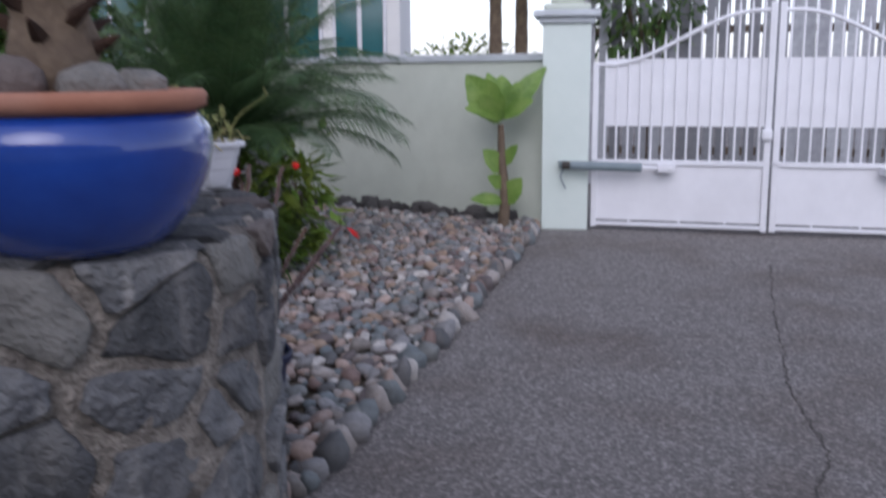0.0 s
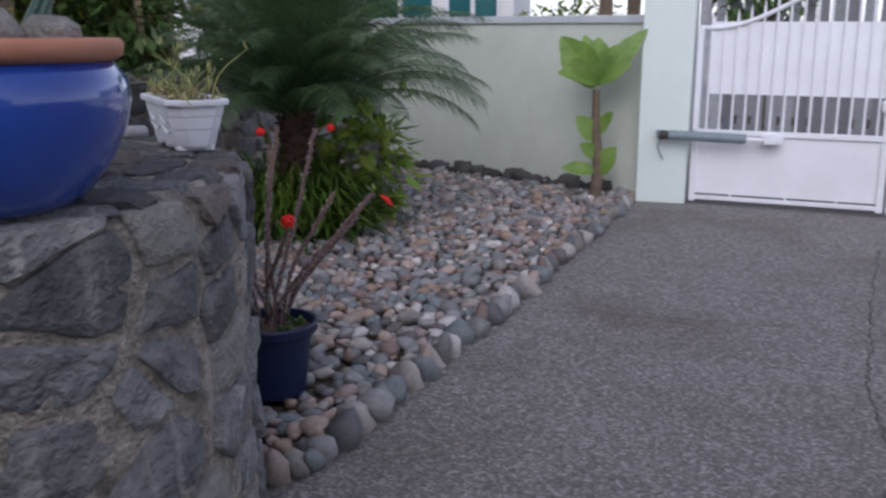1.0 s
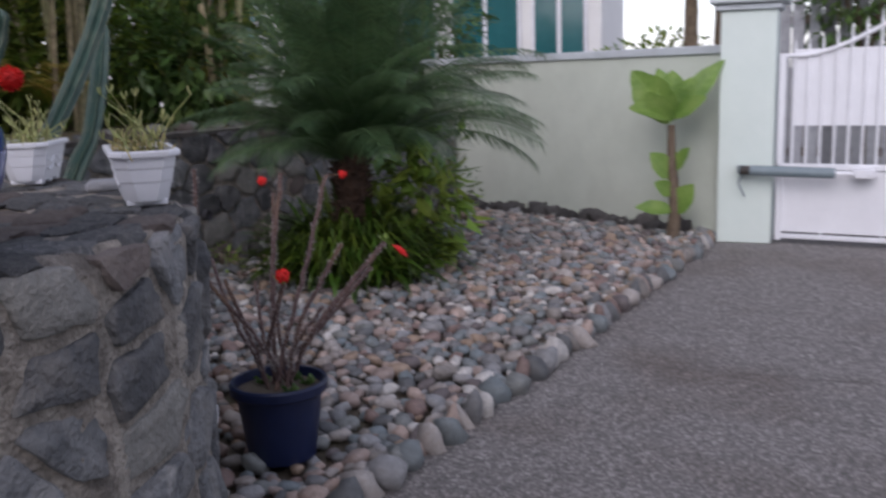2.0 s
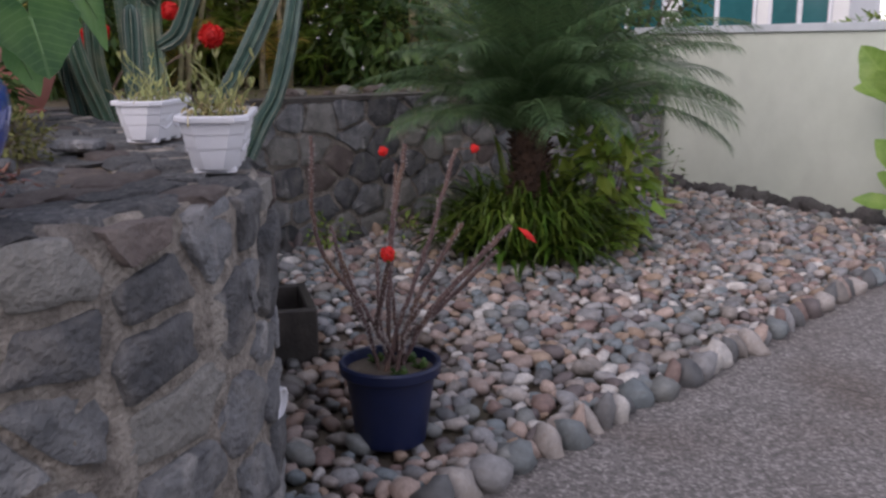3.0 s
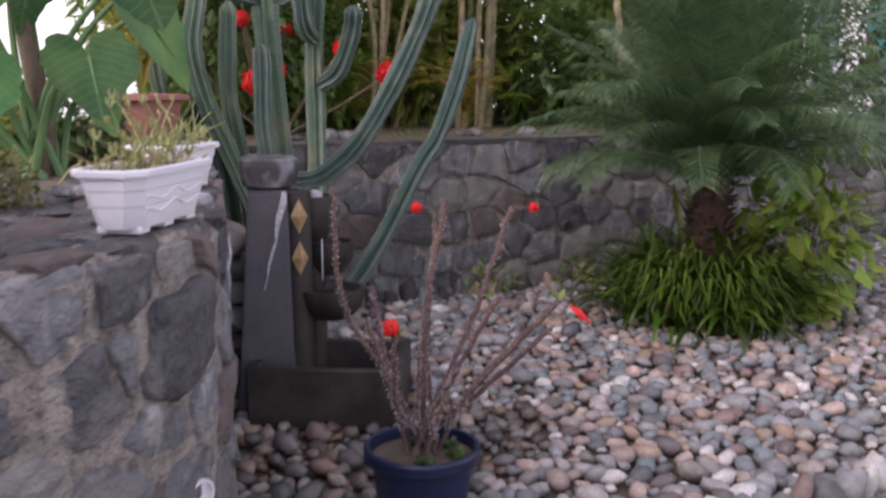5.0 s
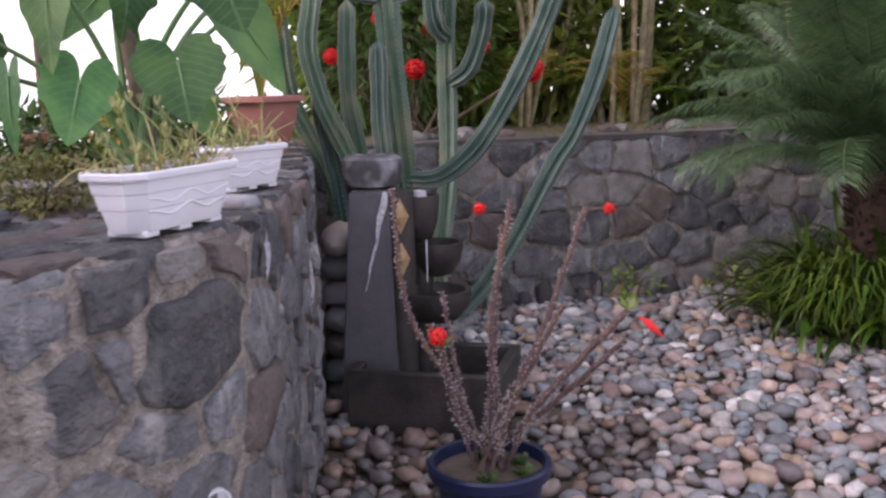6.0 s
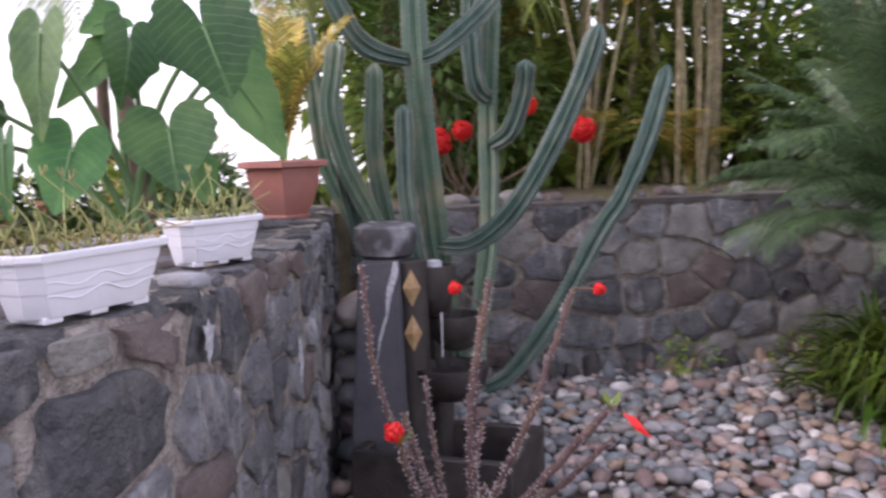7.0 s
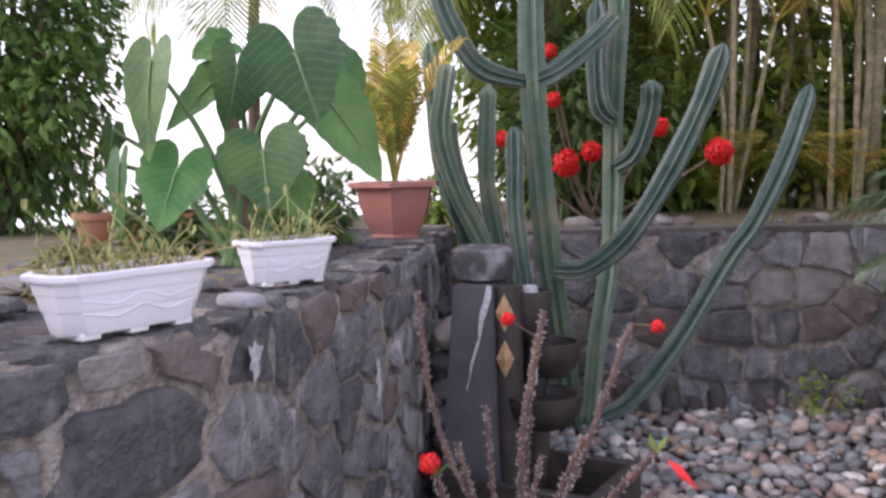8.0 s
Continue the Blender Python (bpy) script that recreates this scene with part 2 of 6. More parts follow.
def veined(m, pale):
    """Pale veins slanting off the midrib, drawn in the leaf's own (along, across) coordinates."""
    nd, ln = m.node_tree.nodes, m.node_tree.links
    b = nd["Principled BSDF"]
    col = b.inputs["Base Color"].links[0].from_socket
    uv = nd.new("ShaderNodeUVMap")
    uv.uv_map = "leaf"
    sep = nd.new("ShaderNodeSeparateXYZ")
    ln.new(uv.outputs[0], sep.inputs[0])

    def op(kind, a, b_):
        n = nd.new("ShaderNodeMath")
        n.operation = kind
        for i, v in enumerate((a, b_)):
            if isinstance(v, (int, float)):
                n.inputs[i].default_value = v
            else:
                ln.new(v, n.inputs[i])
        return n.outputs[0]
    slant = op("SUBTRACT", sep.outputs[0], op("MULTIPLY", op("POWER", sep.outputs[1], 1.35), 0.42))
    wob = nd.new("ShaderNodeTexNoise")
    wob.inputs["Scale"].default_value, wob.inputs["Detail"].default_value = 3.0, 3
    ln.new(uv.outputs[0], wob.inputs["Vector"])
    saw = op("PINGPONG", op("ADD", op("MULTIPLY", slant, 7.0), op("MULTIPLY", wob.outputs["Fac"], 0.7)), 0.5)
    vein = op("SUBTRACT", 1.0, op("MINIMUM", op("MULTIPLY", saw, 9.0), 1.0))
    rib = op("LESS_THAN", sep.outputs[1], 0.035)
    fac = op("MULTIPLY", op("MAXIMUM", vein, rib), 0.16)
    mx = nd.new("ShaderNodeMix")
    mx.data_type = "RGBA"
    mx.inputs["B"].default_value = (*pale, 1)
    ln.new(fac, mx.inputs["Factor"])
    ln.new(col, mx.inputs["A"])
    ln.new(mx.outputs["Result"], b.inputs["Base Color"])
    for n in nd:
        if n.type == "BSDF_TRANSLUCENT":
            ln.new(mx.outputs["Result"], n.inputs["Color"])


veined(M_EAR, (0.26, 0.40, 0.18))
M_EAR.node_tree.nodes["Principled BSDF"].inputs["Specular IOR Level"].default_value = 0.3
M_STEM = mat("green_stem", (0.10, 0.20, 0.07), (0.14, 0.26, 0.10), 8.0, 0.5, 0.1)
M_CYC = mat("cycad_leaflet", (0.042, 0.088, 0.038), (0.105, 0.170, 0.068), 5.0, 0.36, 0.0, pick="island", thin=0.15)
M_CYCT = mat("cycad_trunk_fibre", (0.022, 0.011, 0.007), (0.065, 0.034, 0.019), 18.0, 0.95, 0.9, 60.0)
M_FERN = mat("strap_leaf", (0.020, 0.048, 0.006), (0.080, 0.130, 0.012), 4.0, 0.38, 0.0, pick="object", thin=0.2)
M_BLADE = mat("narrow_leaf", (0.022, 0.054, 0.007), (0.095, 0.145, 0.016), 4.0, 0.4, 0.0, pick="island", thin=0.2)
M_LEMON = mat("bright_shrub_leaf", (0.155, 0.26, 0.036), (0.29, 0.385, 0.07), 5.0, 0.45, 0.0, pick="island", thin=0.36)
M_SHRUB = mat("yellow_green_leaf", (0.16, 0.26, 0.045), (0.28, 0.36, 0.075), 5.0, 0.5, 0.0, pick="island", thin=0.4)
M_CROTON = mat("lime_leaf", (0.13, 0.25, 0.045), (0.25, 0.39, 0.08), 6.0, 0.45, 0.2, thin=0.3, dirt=(0.34, 0.44, 0.13), dirt_scale=5.0)
veined(M_CROTON, (0.46, 0.56, 0.20))
M_DARKLEAF = mat("dark_leaf", (0.065, 0.125, 0.033), (0.115, 0.185, 0.052), 5.0, 0.4, 0.0, pick="island", thin=0.4)
M_HEDGE = mat("mid_green_leaf", (0.105, 0.20, 0.048), (0.18, 0.29, 0.085), 5.0, 0.42, 0.0, pick="island", thin=0.48)
M_PALMLEAF = mat("areca_leaflet", (0.17, 0.24, 0.042), (0.34, 0.39, 0.09), 5.0, 0.45, 0.0, pick="island", thin=0.45)
M_GOLD = mat("golden_frond", (0.55, 0.40, 0.08), (0.74, 0.60, 0.20), 5.0, 0.5, 0.0, pick="island", thin=0.5)
M_DRY = mat("dry_straw_stem", (0.38, 0.31, 0.13), (0.50, 0.42, 0.20), 12.0, 0.8, 0.0, pick="island", thin=0.2)
M_SUCC = mat("pale_succulent", (0.27, 0.30, 0.10), (0.38, 0.38, 0.15), 12.0, 0.6, 0.0, pick="island", thin=0.2)
M_REDGREEN = mat("red_groundcover", (0.16, 0.06, 0.045), (0.22, 0.10, 0.07), 12.0, 0.7, 0.0, pick="island")
M_TUFT = mat("olive_tuft", (0.10, 0.11, 0.03), (0.19, 0.18, 0.055), 6.0, 0.7, 0.0, pick="island", thin=0.2)
M_TRUNK = mat("ringed_palm_stem", (0.11, 0.09, 0.048), (0.42, 0.35, 0.20), 16.0, 0.75, 0.6, 50.0, pick="object", dirt=(0.20, 0.21, 0.09), dirt_scale=5.0, dirt_amount=0.6)
M_BARK = mat("brown_bark", (0.10, 0.07, 0.05), (0.20, 0.15, 0.10), 12.0, 0.9, 0.7, 50.0)
M_HOUSE = mat("white_house_render", (0.76, 0.75, 0.73), (0.82, 0.81, 0.79), 2.0, 0.8, 0.05)
M_ROOF = mat("pale_metal_roof", (0.42, 0.40, 0.38), (0.5, 0.48, 0.45), 3.0, 0.6, 0.05)
M_GLASS = mat("teal_window_glass", (0.02, 0.10, 0.11), (0.03, 0.14, 0.15), 2.0, 0.1, 0.0)
M_SLAB = mat("pale_slab", (0.26, 0.26, 0.275), (0.38, 0.38, 0.40), 12.0, 0.85, 0.5, 60.0, dirt=(0.2, 0.19, 0.18), dirt_scale=8.0)


# ---- builders ----
def mesh(bm, name):
    me = bpy.data.meshes.new(name)
    bm.normal_update()
    bm.to_mesh(me)
    bm.free()
    return me


def shade(me, angle=40):
    me.shade_smooth()
    me.set_sharp_from_angle(angle=radians(angle))


def part(name, bm, material, parent=None, label="", smooth=40):
    me = mesh(bm, name)
    me.materials.append(material)
    if smooth:
        shade(me, smooth)
    ob = new(name, me)
    if parent:
        ob.parent = parent
    if label:
        tagged(ob, label)
    if name in ("areoles", "thorns", "dry_stems", "stems", "leaf_mat", "trailing_shoots", "blades", "leaves", "under_leaves", "crown"):
        tagged(ob, kind="stuff")
    return ob


def piece(name, me, parent, m):
    ob = new(name, me)
    ob.parent = parent
    ob.matrix_basis = m
    return ob


def thing(name, m, label, category, group="", kind=""):
    ob = new(name)
    ob.empty_display_size = 0.1
    ob.matrix_basis = m
    return tagged(ob, label, category, group, kind)


def box(bm, sx, sy, sz, m=Matrix(), bevel=0.0, seg=1):
    r = bmesh.ops.create_cube(bm, size=1.0, matrix=m @ Matrix.Diagonal((sx, sy, sz, 1)))
    if bevel:
        edges = list({e for v in r["verts"] for e in v.link_edges})
        bmesh.ops.bevel(bm, geom=edges, offset=bevel, segments=seg, affect="EDGES", profile=0.5)
    return bm


def nbox(sx, sy, sz, m=Matrix(), bevel=0.0, seg=1):
    return box(bmesh.new(), sx, sy, sz, m, bevel, seg)


def lathe(bm, profile, n=32, m=Matrix(), close=False):
    rings = []
    for r, z in profile:
        rings.append([bm.verts.new(m @ Vector((r * math.cos(2 * math.pi * i / n), r * math.sin(2 * math.pi * i / n), z))) for i in range(n)])
    for a, b in zip(rings, rings[1:]):
        for i in range(n):
            bm.faces.new((a[i], a[(i + 1) % n], b[(i + 1) % n], b[i]))
    bm.faces.new(rings[0][::-1])
    bm.faces.new(rings[-1])
    return bm


def spline(points, steps=6):
    P = [Vector(p) for p in points]
    P = [P[0] * 2 - P[1]] + P + [P[-1] * 2 - P[-2]]
    out = []
    for i in range(1, len(P) - 2):
        for k in range(steps):
            t = k / steps
            a, b, c, d = P[i - 1:i + 3]
            out.append(0.5 * (2 * b + (c - a) * t + (2 * a - 5 * b + 4 * c - d) * t * t + (3 * b - a - 3 * c + d) * t ** 3))
    out.append(P[-2].copy())
    return out


def tube(bm, pts, radius, n=8, ribs=0, depth=0.0, cap=True):
    """radius: a number or a function of 0..1 along the line; ribs: a fluted section."""
    rings = []
    side = None
    for i, p in enumerate(pts):
        d = (pts[min(i + 1, len(pts) - 1)] - pts[max(i - 1, 0)]).normalized()
        if side is None:
            side = d.orthogonal().normalized()
        side = (side - d * side.dot(d)).normalized()
        up = d.cross(side)
        r = radius(i / (len(pts) - 1)) if callable(radius) else radius
        ring = []
        k = ribs * 4 if ribs else n
        for j in range(k):
            a = 2 * math.pi * j / k
            rr = r
            if ribs:
                rr = r * (1 - depth * (0.5 - 0.5 * math.cos(ribs * a)) ** 0.7)
            ring.append(bm.verts.new(p + (side * math.cos(a) + up * math.sin(a)) * rr))
        rings.append(ring)
    for a, b in zip(rings, rings[1:]):
        for j in range(len(a)):
            bm.faces.new((a[j], a[(j + 1) % len(a)], b[(j + 1) % len(a)], b[j]))
    if cap:
        bm.faces.new(rings[0][::-1])
        bm.faces.new(rings[-1])
    return bm


def blob(rx, ry, rz, seed, rough=0.18, sub=2):
    bm = bmesh.new()
    bmesh.ops.create_icosphere(bm, subdivisions=sub, radius=1.0)
    for v in bm.verts:
        k = 1 + rough * noise.noise(v.co * 1.3 + Vector((seed * 7.1, seed * 3.3, 0)))
        k += rough * 0.4 * noise.noise(v.co * 3.1 + Vector((seed * 2.7, 0, seed)))
        v.co = Vector((v.co.x * rx, v.co.y * ry, v.co.z * rz)) * k
    return bm


def raw(name, verts, faces, material, parent=None, smooth=0):
    me = bpy.data.meshes.new(name)
    me.from_pydata([tuple(v) for v in verts], [], faces)
    me.materials.append(material)
    if smooth:
        shade(me, smooth)
    ob = new(name, me)
    if parent:
        ob.parent = parent
    return ob


# ---- the lines of the plan ----
def line(points, step=0.05):
    """A smooth plan line as evenly spaced places with outward (right-hand) normals."""
    q = [Vector((p.x, p.y)) for p in spline([(x, y, 0) for x, y in points], 12)]
    s = [0.0]
    for a, b in zip(q, q[1:]):
        s.append(s[-1] + (b - a).length)
    n = max(2, round(s[-1] / step))
    xs = np.interp(np.linspace(0, s[-1], n + 1), s, [p.x for p in q])
    ys = np.interp(np.linspace(0, s[-1], n + 1), s, [p.y for p in q])
    P = np.stack([xs, ys], 1)
    T = np.gradient(P, axis=0)
    T /= np.linalg.norm(T, axis=1)[:, None]
    N = np.stack([T[:, 1], -T[:, 0]], 1)
    return np.linspace(0, s[-1], n + 1), P, N


def on_line(ln, s, off=0.0):
    S, P, N = ln
    x, y = np.interp(s, S, P[:, 0]), np.interp(s, S, P[:, 1])
    nx, ny = np.interp(s, S, N[:, 0]), np.interp(s, S, N[:, 1])
    return x + nx * off, y + ny * off


def nearest(ln, x, y):
    S, P, N = ln
    return float(S[np.argmin((P[:, 0] - x) ** 2 + (P[:, 1] - y) ** 2)])


LEFT = line([(-2.6, 1.25), (-1.5, 1.5), (-0.85, 1.68), (-0.58, 1.82), (-0.46, 2.05), (-0.44, 2.35), (-0.49, 2.62), (-0.68, 2.93), (-1.0, 3.16), (-1.5, 3.47), (-1.94, 3.73), (-2.4, 3.95), (-2.9, 4.17), (-3.7, 4.5)], 0.032)
BACK = line([(-3.78, 4.5), (-3.5, 5.3), (-2.93, 7.1), (-2.3, 9.1), (-1.78, 10.75)])
WALL_TOP, BED, GROUND, BACK_TOP = 1.06, 1.04, -0.06, 1.0


def clip_poly(poly, nx, ny, c):
    out = []
    for (ax, ay), (bx, by) in zip(poly, poly[1:] + poly[:1]):
        da, db = ax * nx + ay * ny - c, bx * nx + by * ny - c
        if da <= 0:
            out.append((ax, ay))
        if da * db < 0:
            t = da / (da - db)
            out.append((ax + (bx - ax) * t, ay + (by - ay) * t))
    return out


def cells(seeds, w, h):
    """Weighted cells of seeds (s, z, weight) in the rectangle w by h."""
    out = []
    for i, (x, y, r) in enumerate(seeds):
        poly = [(max(0, x - 0.6), 0), (min(w, x + 0.6), 0), (min(w, x + 0.6), h), (max(0, x - 0.6), h)]
        for j, (u, v, q) in enumerate(seeds):
            d2 = (u - x) ** 2 + (v - y) ** 2
            if i != j and d2 < 0.8:
                d = math.sqrt(d2)
                nx, ny = (u - x) / d, (v - y) / d
                c = x * nx + y * ny + (d2 + r * r - q * q) / (2 * d)
                poly = clip_poly(poly, nx, ny, c)
                if len(poly) < 3:
                    break
        out.append(poly)
    return out


def stone_wall(name, ln, z0, z1, thick, seeds, spacing, rnd, label, proud=0.024, gap=0.014):
    """A rubble wall: a mortar core along the line, with stones set in its face."""
    length, height = float(ln[0][-1]), z1 - z0
    verts, faces = [], []
    nz = max(4, round(height / 0.038))
    for i, s in enumerate(ln[0]):
        bx, by = on_line(ln, s, -thick)
        verts.append((bx, by, z0))
        for k in range(nz + 1):
            z = z0 + height * k / nz
            fx, fy = on_line(ln, s, 0.010 * noise.noise(Vector((s * 9, z * 9, 1.7))) + 0.010 * noise.noise(Vector((s * 24, z * 19, 4))) + 0.005 * noise.noise(Vector((s * 55, z * 45, 9))) - (0.03 if k == nz else 0))
            verts.append((fx, fy, z + (0.012 * noise.noise(Vector((s * 7, 3, 0))) if k == nz else 0)))
        mx_, my_ = on_line(ln, s, -thick * 0.5)
        verts.append((mx_, my_, z1 + 0.012 * noise.noise(Vector((s * 6, 8, 0)))))
        verts.append((bx, by, z1 - 0.012))
    m = nz + 4
    for i in range(len(ln[0]) - 1):
        for k in range(m):
            a, b = i * m + k, i * m + (k + 1) % m
            faces.append((a, a + m, b + m, b))
    faces.append(tuple(range(m))[::-1])
    faces.append(tuple(range(len(verts) - m, len(verts))))
    wall = raw(name, verts, faces, M_MORTAR, None, 50)
    tagged(wall, label, "stone wall", "", "structure")
    pts = list(seeds)
    tries = 0
    while tries < 6000:
        tries += 1
        p = (rnd.uniform(0.02, length - 0.02), rnd.uniform(0.03, height - 0.02), rnd.uniform(0.0, 0.07))
        if all((p[0] - q[0]) ** 2 + ((p[1] - q[1]) * 1.35) ** 2 > (spacing * 0.8 + q[2] * 0.9 + p[2] * 0.5) ** 2 for q in pts):
            pts.append(p)
    flat = 1.35
    drawn = cells([(a, b * flat, c) for a, b, c in pts], length, height * flat)
    for (sx, sz, w), poly in zip(pts, [[(a, b / flat) for a, b in q] for q in drawn]):
        if len(poly) < 3:
            continue
        cx, cy = sum(p[0] for p in poly) / len(poly), sum(p[1] for p in poly) / len(poly)
        # corners cut, edges drawn in for the joint
        ring = []
        for (ax, ay), (bx, by) in zip(poly, poly[1:] + poly[:1]):
            for t in (0.06, 0.28, 0.5, 0.72, 0.94):
                ring.append((ax + (bx - ax) * t, ay + (by - ay) * t))
        size = max(0.03, sum(math.hypot(x - cx, y - cy) for x, y in ring) / len(ring))
        if size < 0.035:
            continue
        g = gap * rnd.uniform(0.7, 1.6)
        k0 = 1 - g / size
        seed = rnd.uniform(0, 50)
        lift = proud * rnd.uniform(0.45, 1.25)
        tilt, lean = rnd.uniform(-0.12, 0.12), rnd.uniform(-0.12, 0.12)
        vs, fs = [], []
        ns = len(ring)
        for kk, off in ((k0, -0.03), (k0 * 0.98, lift * 0.55), (k0 * 0.92, lift * 0.95), (k0 * 0.45, lift)):
            for x, y in ring:
                wob = 1 + 0.20 * noise.noise(Vector((x * 9, y * 9, seed))) + 0.10 * noise.noise(Vector((x * 30, y * 30, seed)))
                px, py = cx + (x - cx) * kk * wob, cy + (y - cy) * kk * wob
                px, py = min(max(px, 0), length), min(max(py, 0.0), height - 0.004)
                o = off
                if off > 0:
                    o += (px - cx) * tilt + (py - cy) * lean + 0.012 * noise.noise(Vector((px * 11, py * 11, seed))) + 0.006 * noise.noise(Vector((px * 34, py * 34, seed)))
                X, Y = on_line(ln, px, o)
                vs.append((X, Y, z0 + py))
        X, Y = on_line(ln, cx, lift)
        vs.append((X, Y, z0 + cy))
        for r_ in range(3):
            for j in range(ns):
                a, b = r_ * ns + j, r_ * ns + (j + 1) % ns
                fs.append((a, b, b + ns, a + ns))
        for j in range(ns):
            fs.append((3 * ns + j, 3 * ns + (j + 1) % ns, 4 * ns))
        tone = M_STONE_DARK if w in (0.083, 0.103, 0.123) else M_STONE_RED if w == 0.081 else M_STONE_PALE if (w == 0.082 or rnd.random() < 0.15) else M_STONE_RED if rnd.random() < 0.10 else M_STONE
        raw("stone", vs, fs, tone, wall, 60)
    return wall


# ---- ground ----
bm = bmesh.new()
cuts = [-2500, -300, -60, -20, -8, -3, 0, 3, 6, 9, 14, 30, 80, 300, 2500]
grid = [[bm.verts.new((x, y, GROUND)) for x in cuts] for y in cuts]
for j in range(len(cuts) - 1):
    for i in range(len(cuts) - 1):
        bm.faces.new((grid[j][i], grid[j][i + 1], grid[j + 1][i + 1], grid[j + 1][i]))
ground = tagged(part("ground", bm, M_ASPH, None, "", 0), "grey exposed-aggregate concrete driveway with stains and cracks", "ground", "", "structure")


def crack(points, width, rnd):
    bm = bmesh.new()
    last = None
    pts = spline([(x, y, 0) for x, y in points], 14)
    for i, p in enumerate(pts):
        d = (pts[min(i + 1, len(pts) - 1)] - pts[max(i - 1, 0)]).normalized()
        n = Vector((-d.y, d.x, 0))
        c = p + n * rnd.uniform(-0.011, 0.011)
        w = width * rnd.uniform(0.35, 1.2)
        pair = [bm.verts.new((c.x + n.x * k * w, c.y + n.y * k * w, GROUND + 0.004)) for k in (-0.5, 0.5)]
        if last:
            bm.faces.new((last[0], pair[0], pair[1], last[1]))
        last = pair
    part("crack", bm, M_CRACK, ground, "dark crack in the driveway", 0)


rnd = random.Random(5)
crack([(2.48, 7.01), (2.0, 5.51), (1.8, 4.81), (1.63, 4.26), (1.55, 3.82), (1.47, 3.4), (1.28, 3.02), (1.2, 2.5)], 0.010, rnd)
crack([(0.24, 5.19), (0.89, 5.13), (1.89, 5.0), (3.5, 4.8)], 0.006, rnd)

EDGE = line([(-0.62, 2.86), (-0.42, 3.26), (-0.14, 4.4), (0.13, 5.4), (0.27, 6.05), (0.93, 8.72)])

# soil under the pebbles
bm = bmesh.new()
out = [on_line(EDGE, s, -0.05) for s in np.linspace(0, EDGE[0][-1], 24)]
out += [(0.93, 8.98), (-1.8, 10.8)]
out += [on_line(BACK, s, -0.06) for s in np.linspace(BACK[0][-1], 0, 24)]
out += [on_line(LEFT, s, -0.06) for s in np.linspace(LEFT[0][-1], nearest(LEFT, -0.6, 2.8), 24)]
bm.faces.new([bm.verts.new((x, y, GROUND + 0.012)) for x, y in out])
bmesh.ops.triangulate(bm, faces=bm.faces)
pebble_bed = tagged(part("pebble_bed", bm, M_SOIL, None, "", 0), "bed of rounded grey and pinkish river pebbles", "pebble bed", "", "structure")
BED_POLY = out


def inside(x, y, poly):
    hit = False
    for (ax, ay), (bx, by) in zip(poly, poly[1:] + poly[:1]):
        if (ay > y) != (by > y) and x < (bx - ax) * (y - ay) / (by - ay) + ax:
            hit = not hit
    return hit


# ---- stone walls ----
front_seeds = [(2.155, 0.97, 0.10), (2.103, 0.815, 0.09), (2.082, 1.065, 0.05), (2.134, 0.67, 0.09), (2.335, 0.547, 0.10), (2.25, 0.72, 0.05), (2.41, 1.035, 0.082), (2.408, 0.915, 0.083), (2.39, 0.79, 0.06),
               (2.603, 0.96, 0.103), (2.616, 0.846, 0.123), (2.644, 0.733, 0.082), (2.86, 0.865, 0.083), (2.778, 1.034, 0.07), (2.556, 1.08, 0.081), (2.916, 0.624, 0.07), (2.486, 0.394, 0.082)]
side_seeds = [(3.179, 0.905, 0.19), (3.545, 0.843, 0.13), (2.98, 1.04, 0.05), (3.326, 1.068, 0.081), (3.601, 0.984, 0.05), (3.143, 1.05, 0.06), (3.993, 1.051, 0.05), (4.239, 0.923, 0.06), (2.979, 0.897, 0.06), (3.974, 0.829, 0.06),
              (4.342, 0.572, 0.06), (4.686, 0.937, 0.05), (3.956, 0.624, 0.07), (3.262, 0.767, 0.08), (3.06, 0.735, 0.07), (3.50, 0.66, 0.09)]
wall_left = stone_wall("wall_left", LEFT, GROUND, WALL_TOP, 0.36, front_seeds + side_seeds, 0.165, random.Random(11), "rough grey basalt rubble retaining wall with pale mortar", 0.019, 0.016)
back_seeds = [(1.87, 0.72, 0.082), (2.165, 0.92, 0.082), (2.774, 0.705, 0.08), (2.577, 0.54, 0.083), (3.222, 0.40, 0.10), (2.909, 0.294, 0.082), (2.17, 0.499, 0.09), (2.08, 0.73, 0.05), (1.88, 0.488, 0.083), (2.612, 0.30, 0.08), (1.62, 0.492, 0.09),
              (2.32, 0.60, 0.06), (3.278, 0.651, 0.07), (2.527, 0.788, 0.05), (2.434, 0.95, 0.07), (1.352, 0.941, 0.09), (1.114, 0.849, 0.09), (1.282, 0.725, 0.10), (1.233, 0.52, 0.081), (1.558, 0.283, 0.10), (1.924, 0.93, 0.06), (1.62, 0.86, 0.08)]
wall_back = stone_wall("wall_back", BACK, GROUND, BACK_TOP, 0.34, back_seeds, 0.19, random.Random(23), "low dark basalt rubble wall holding the upper garden", 0.024, 0.012)

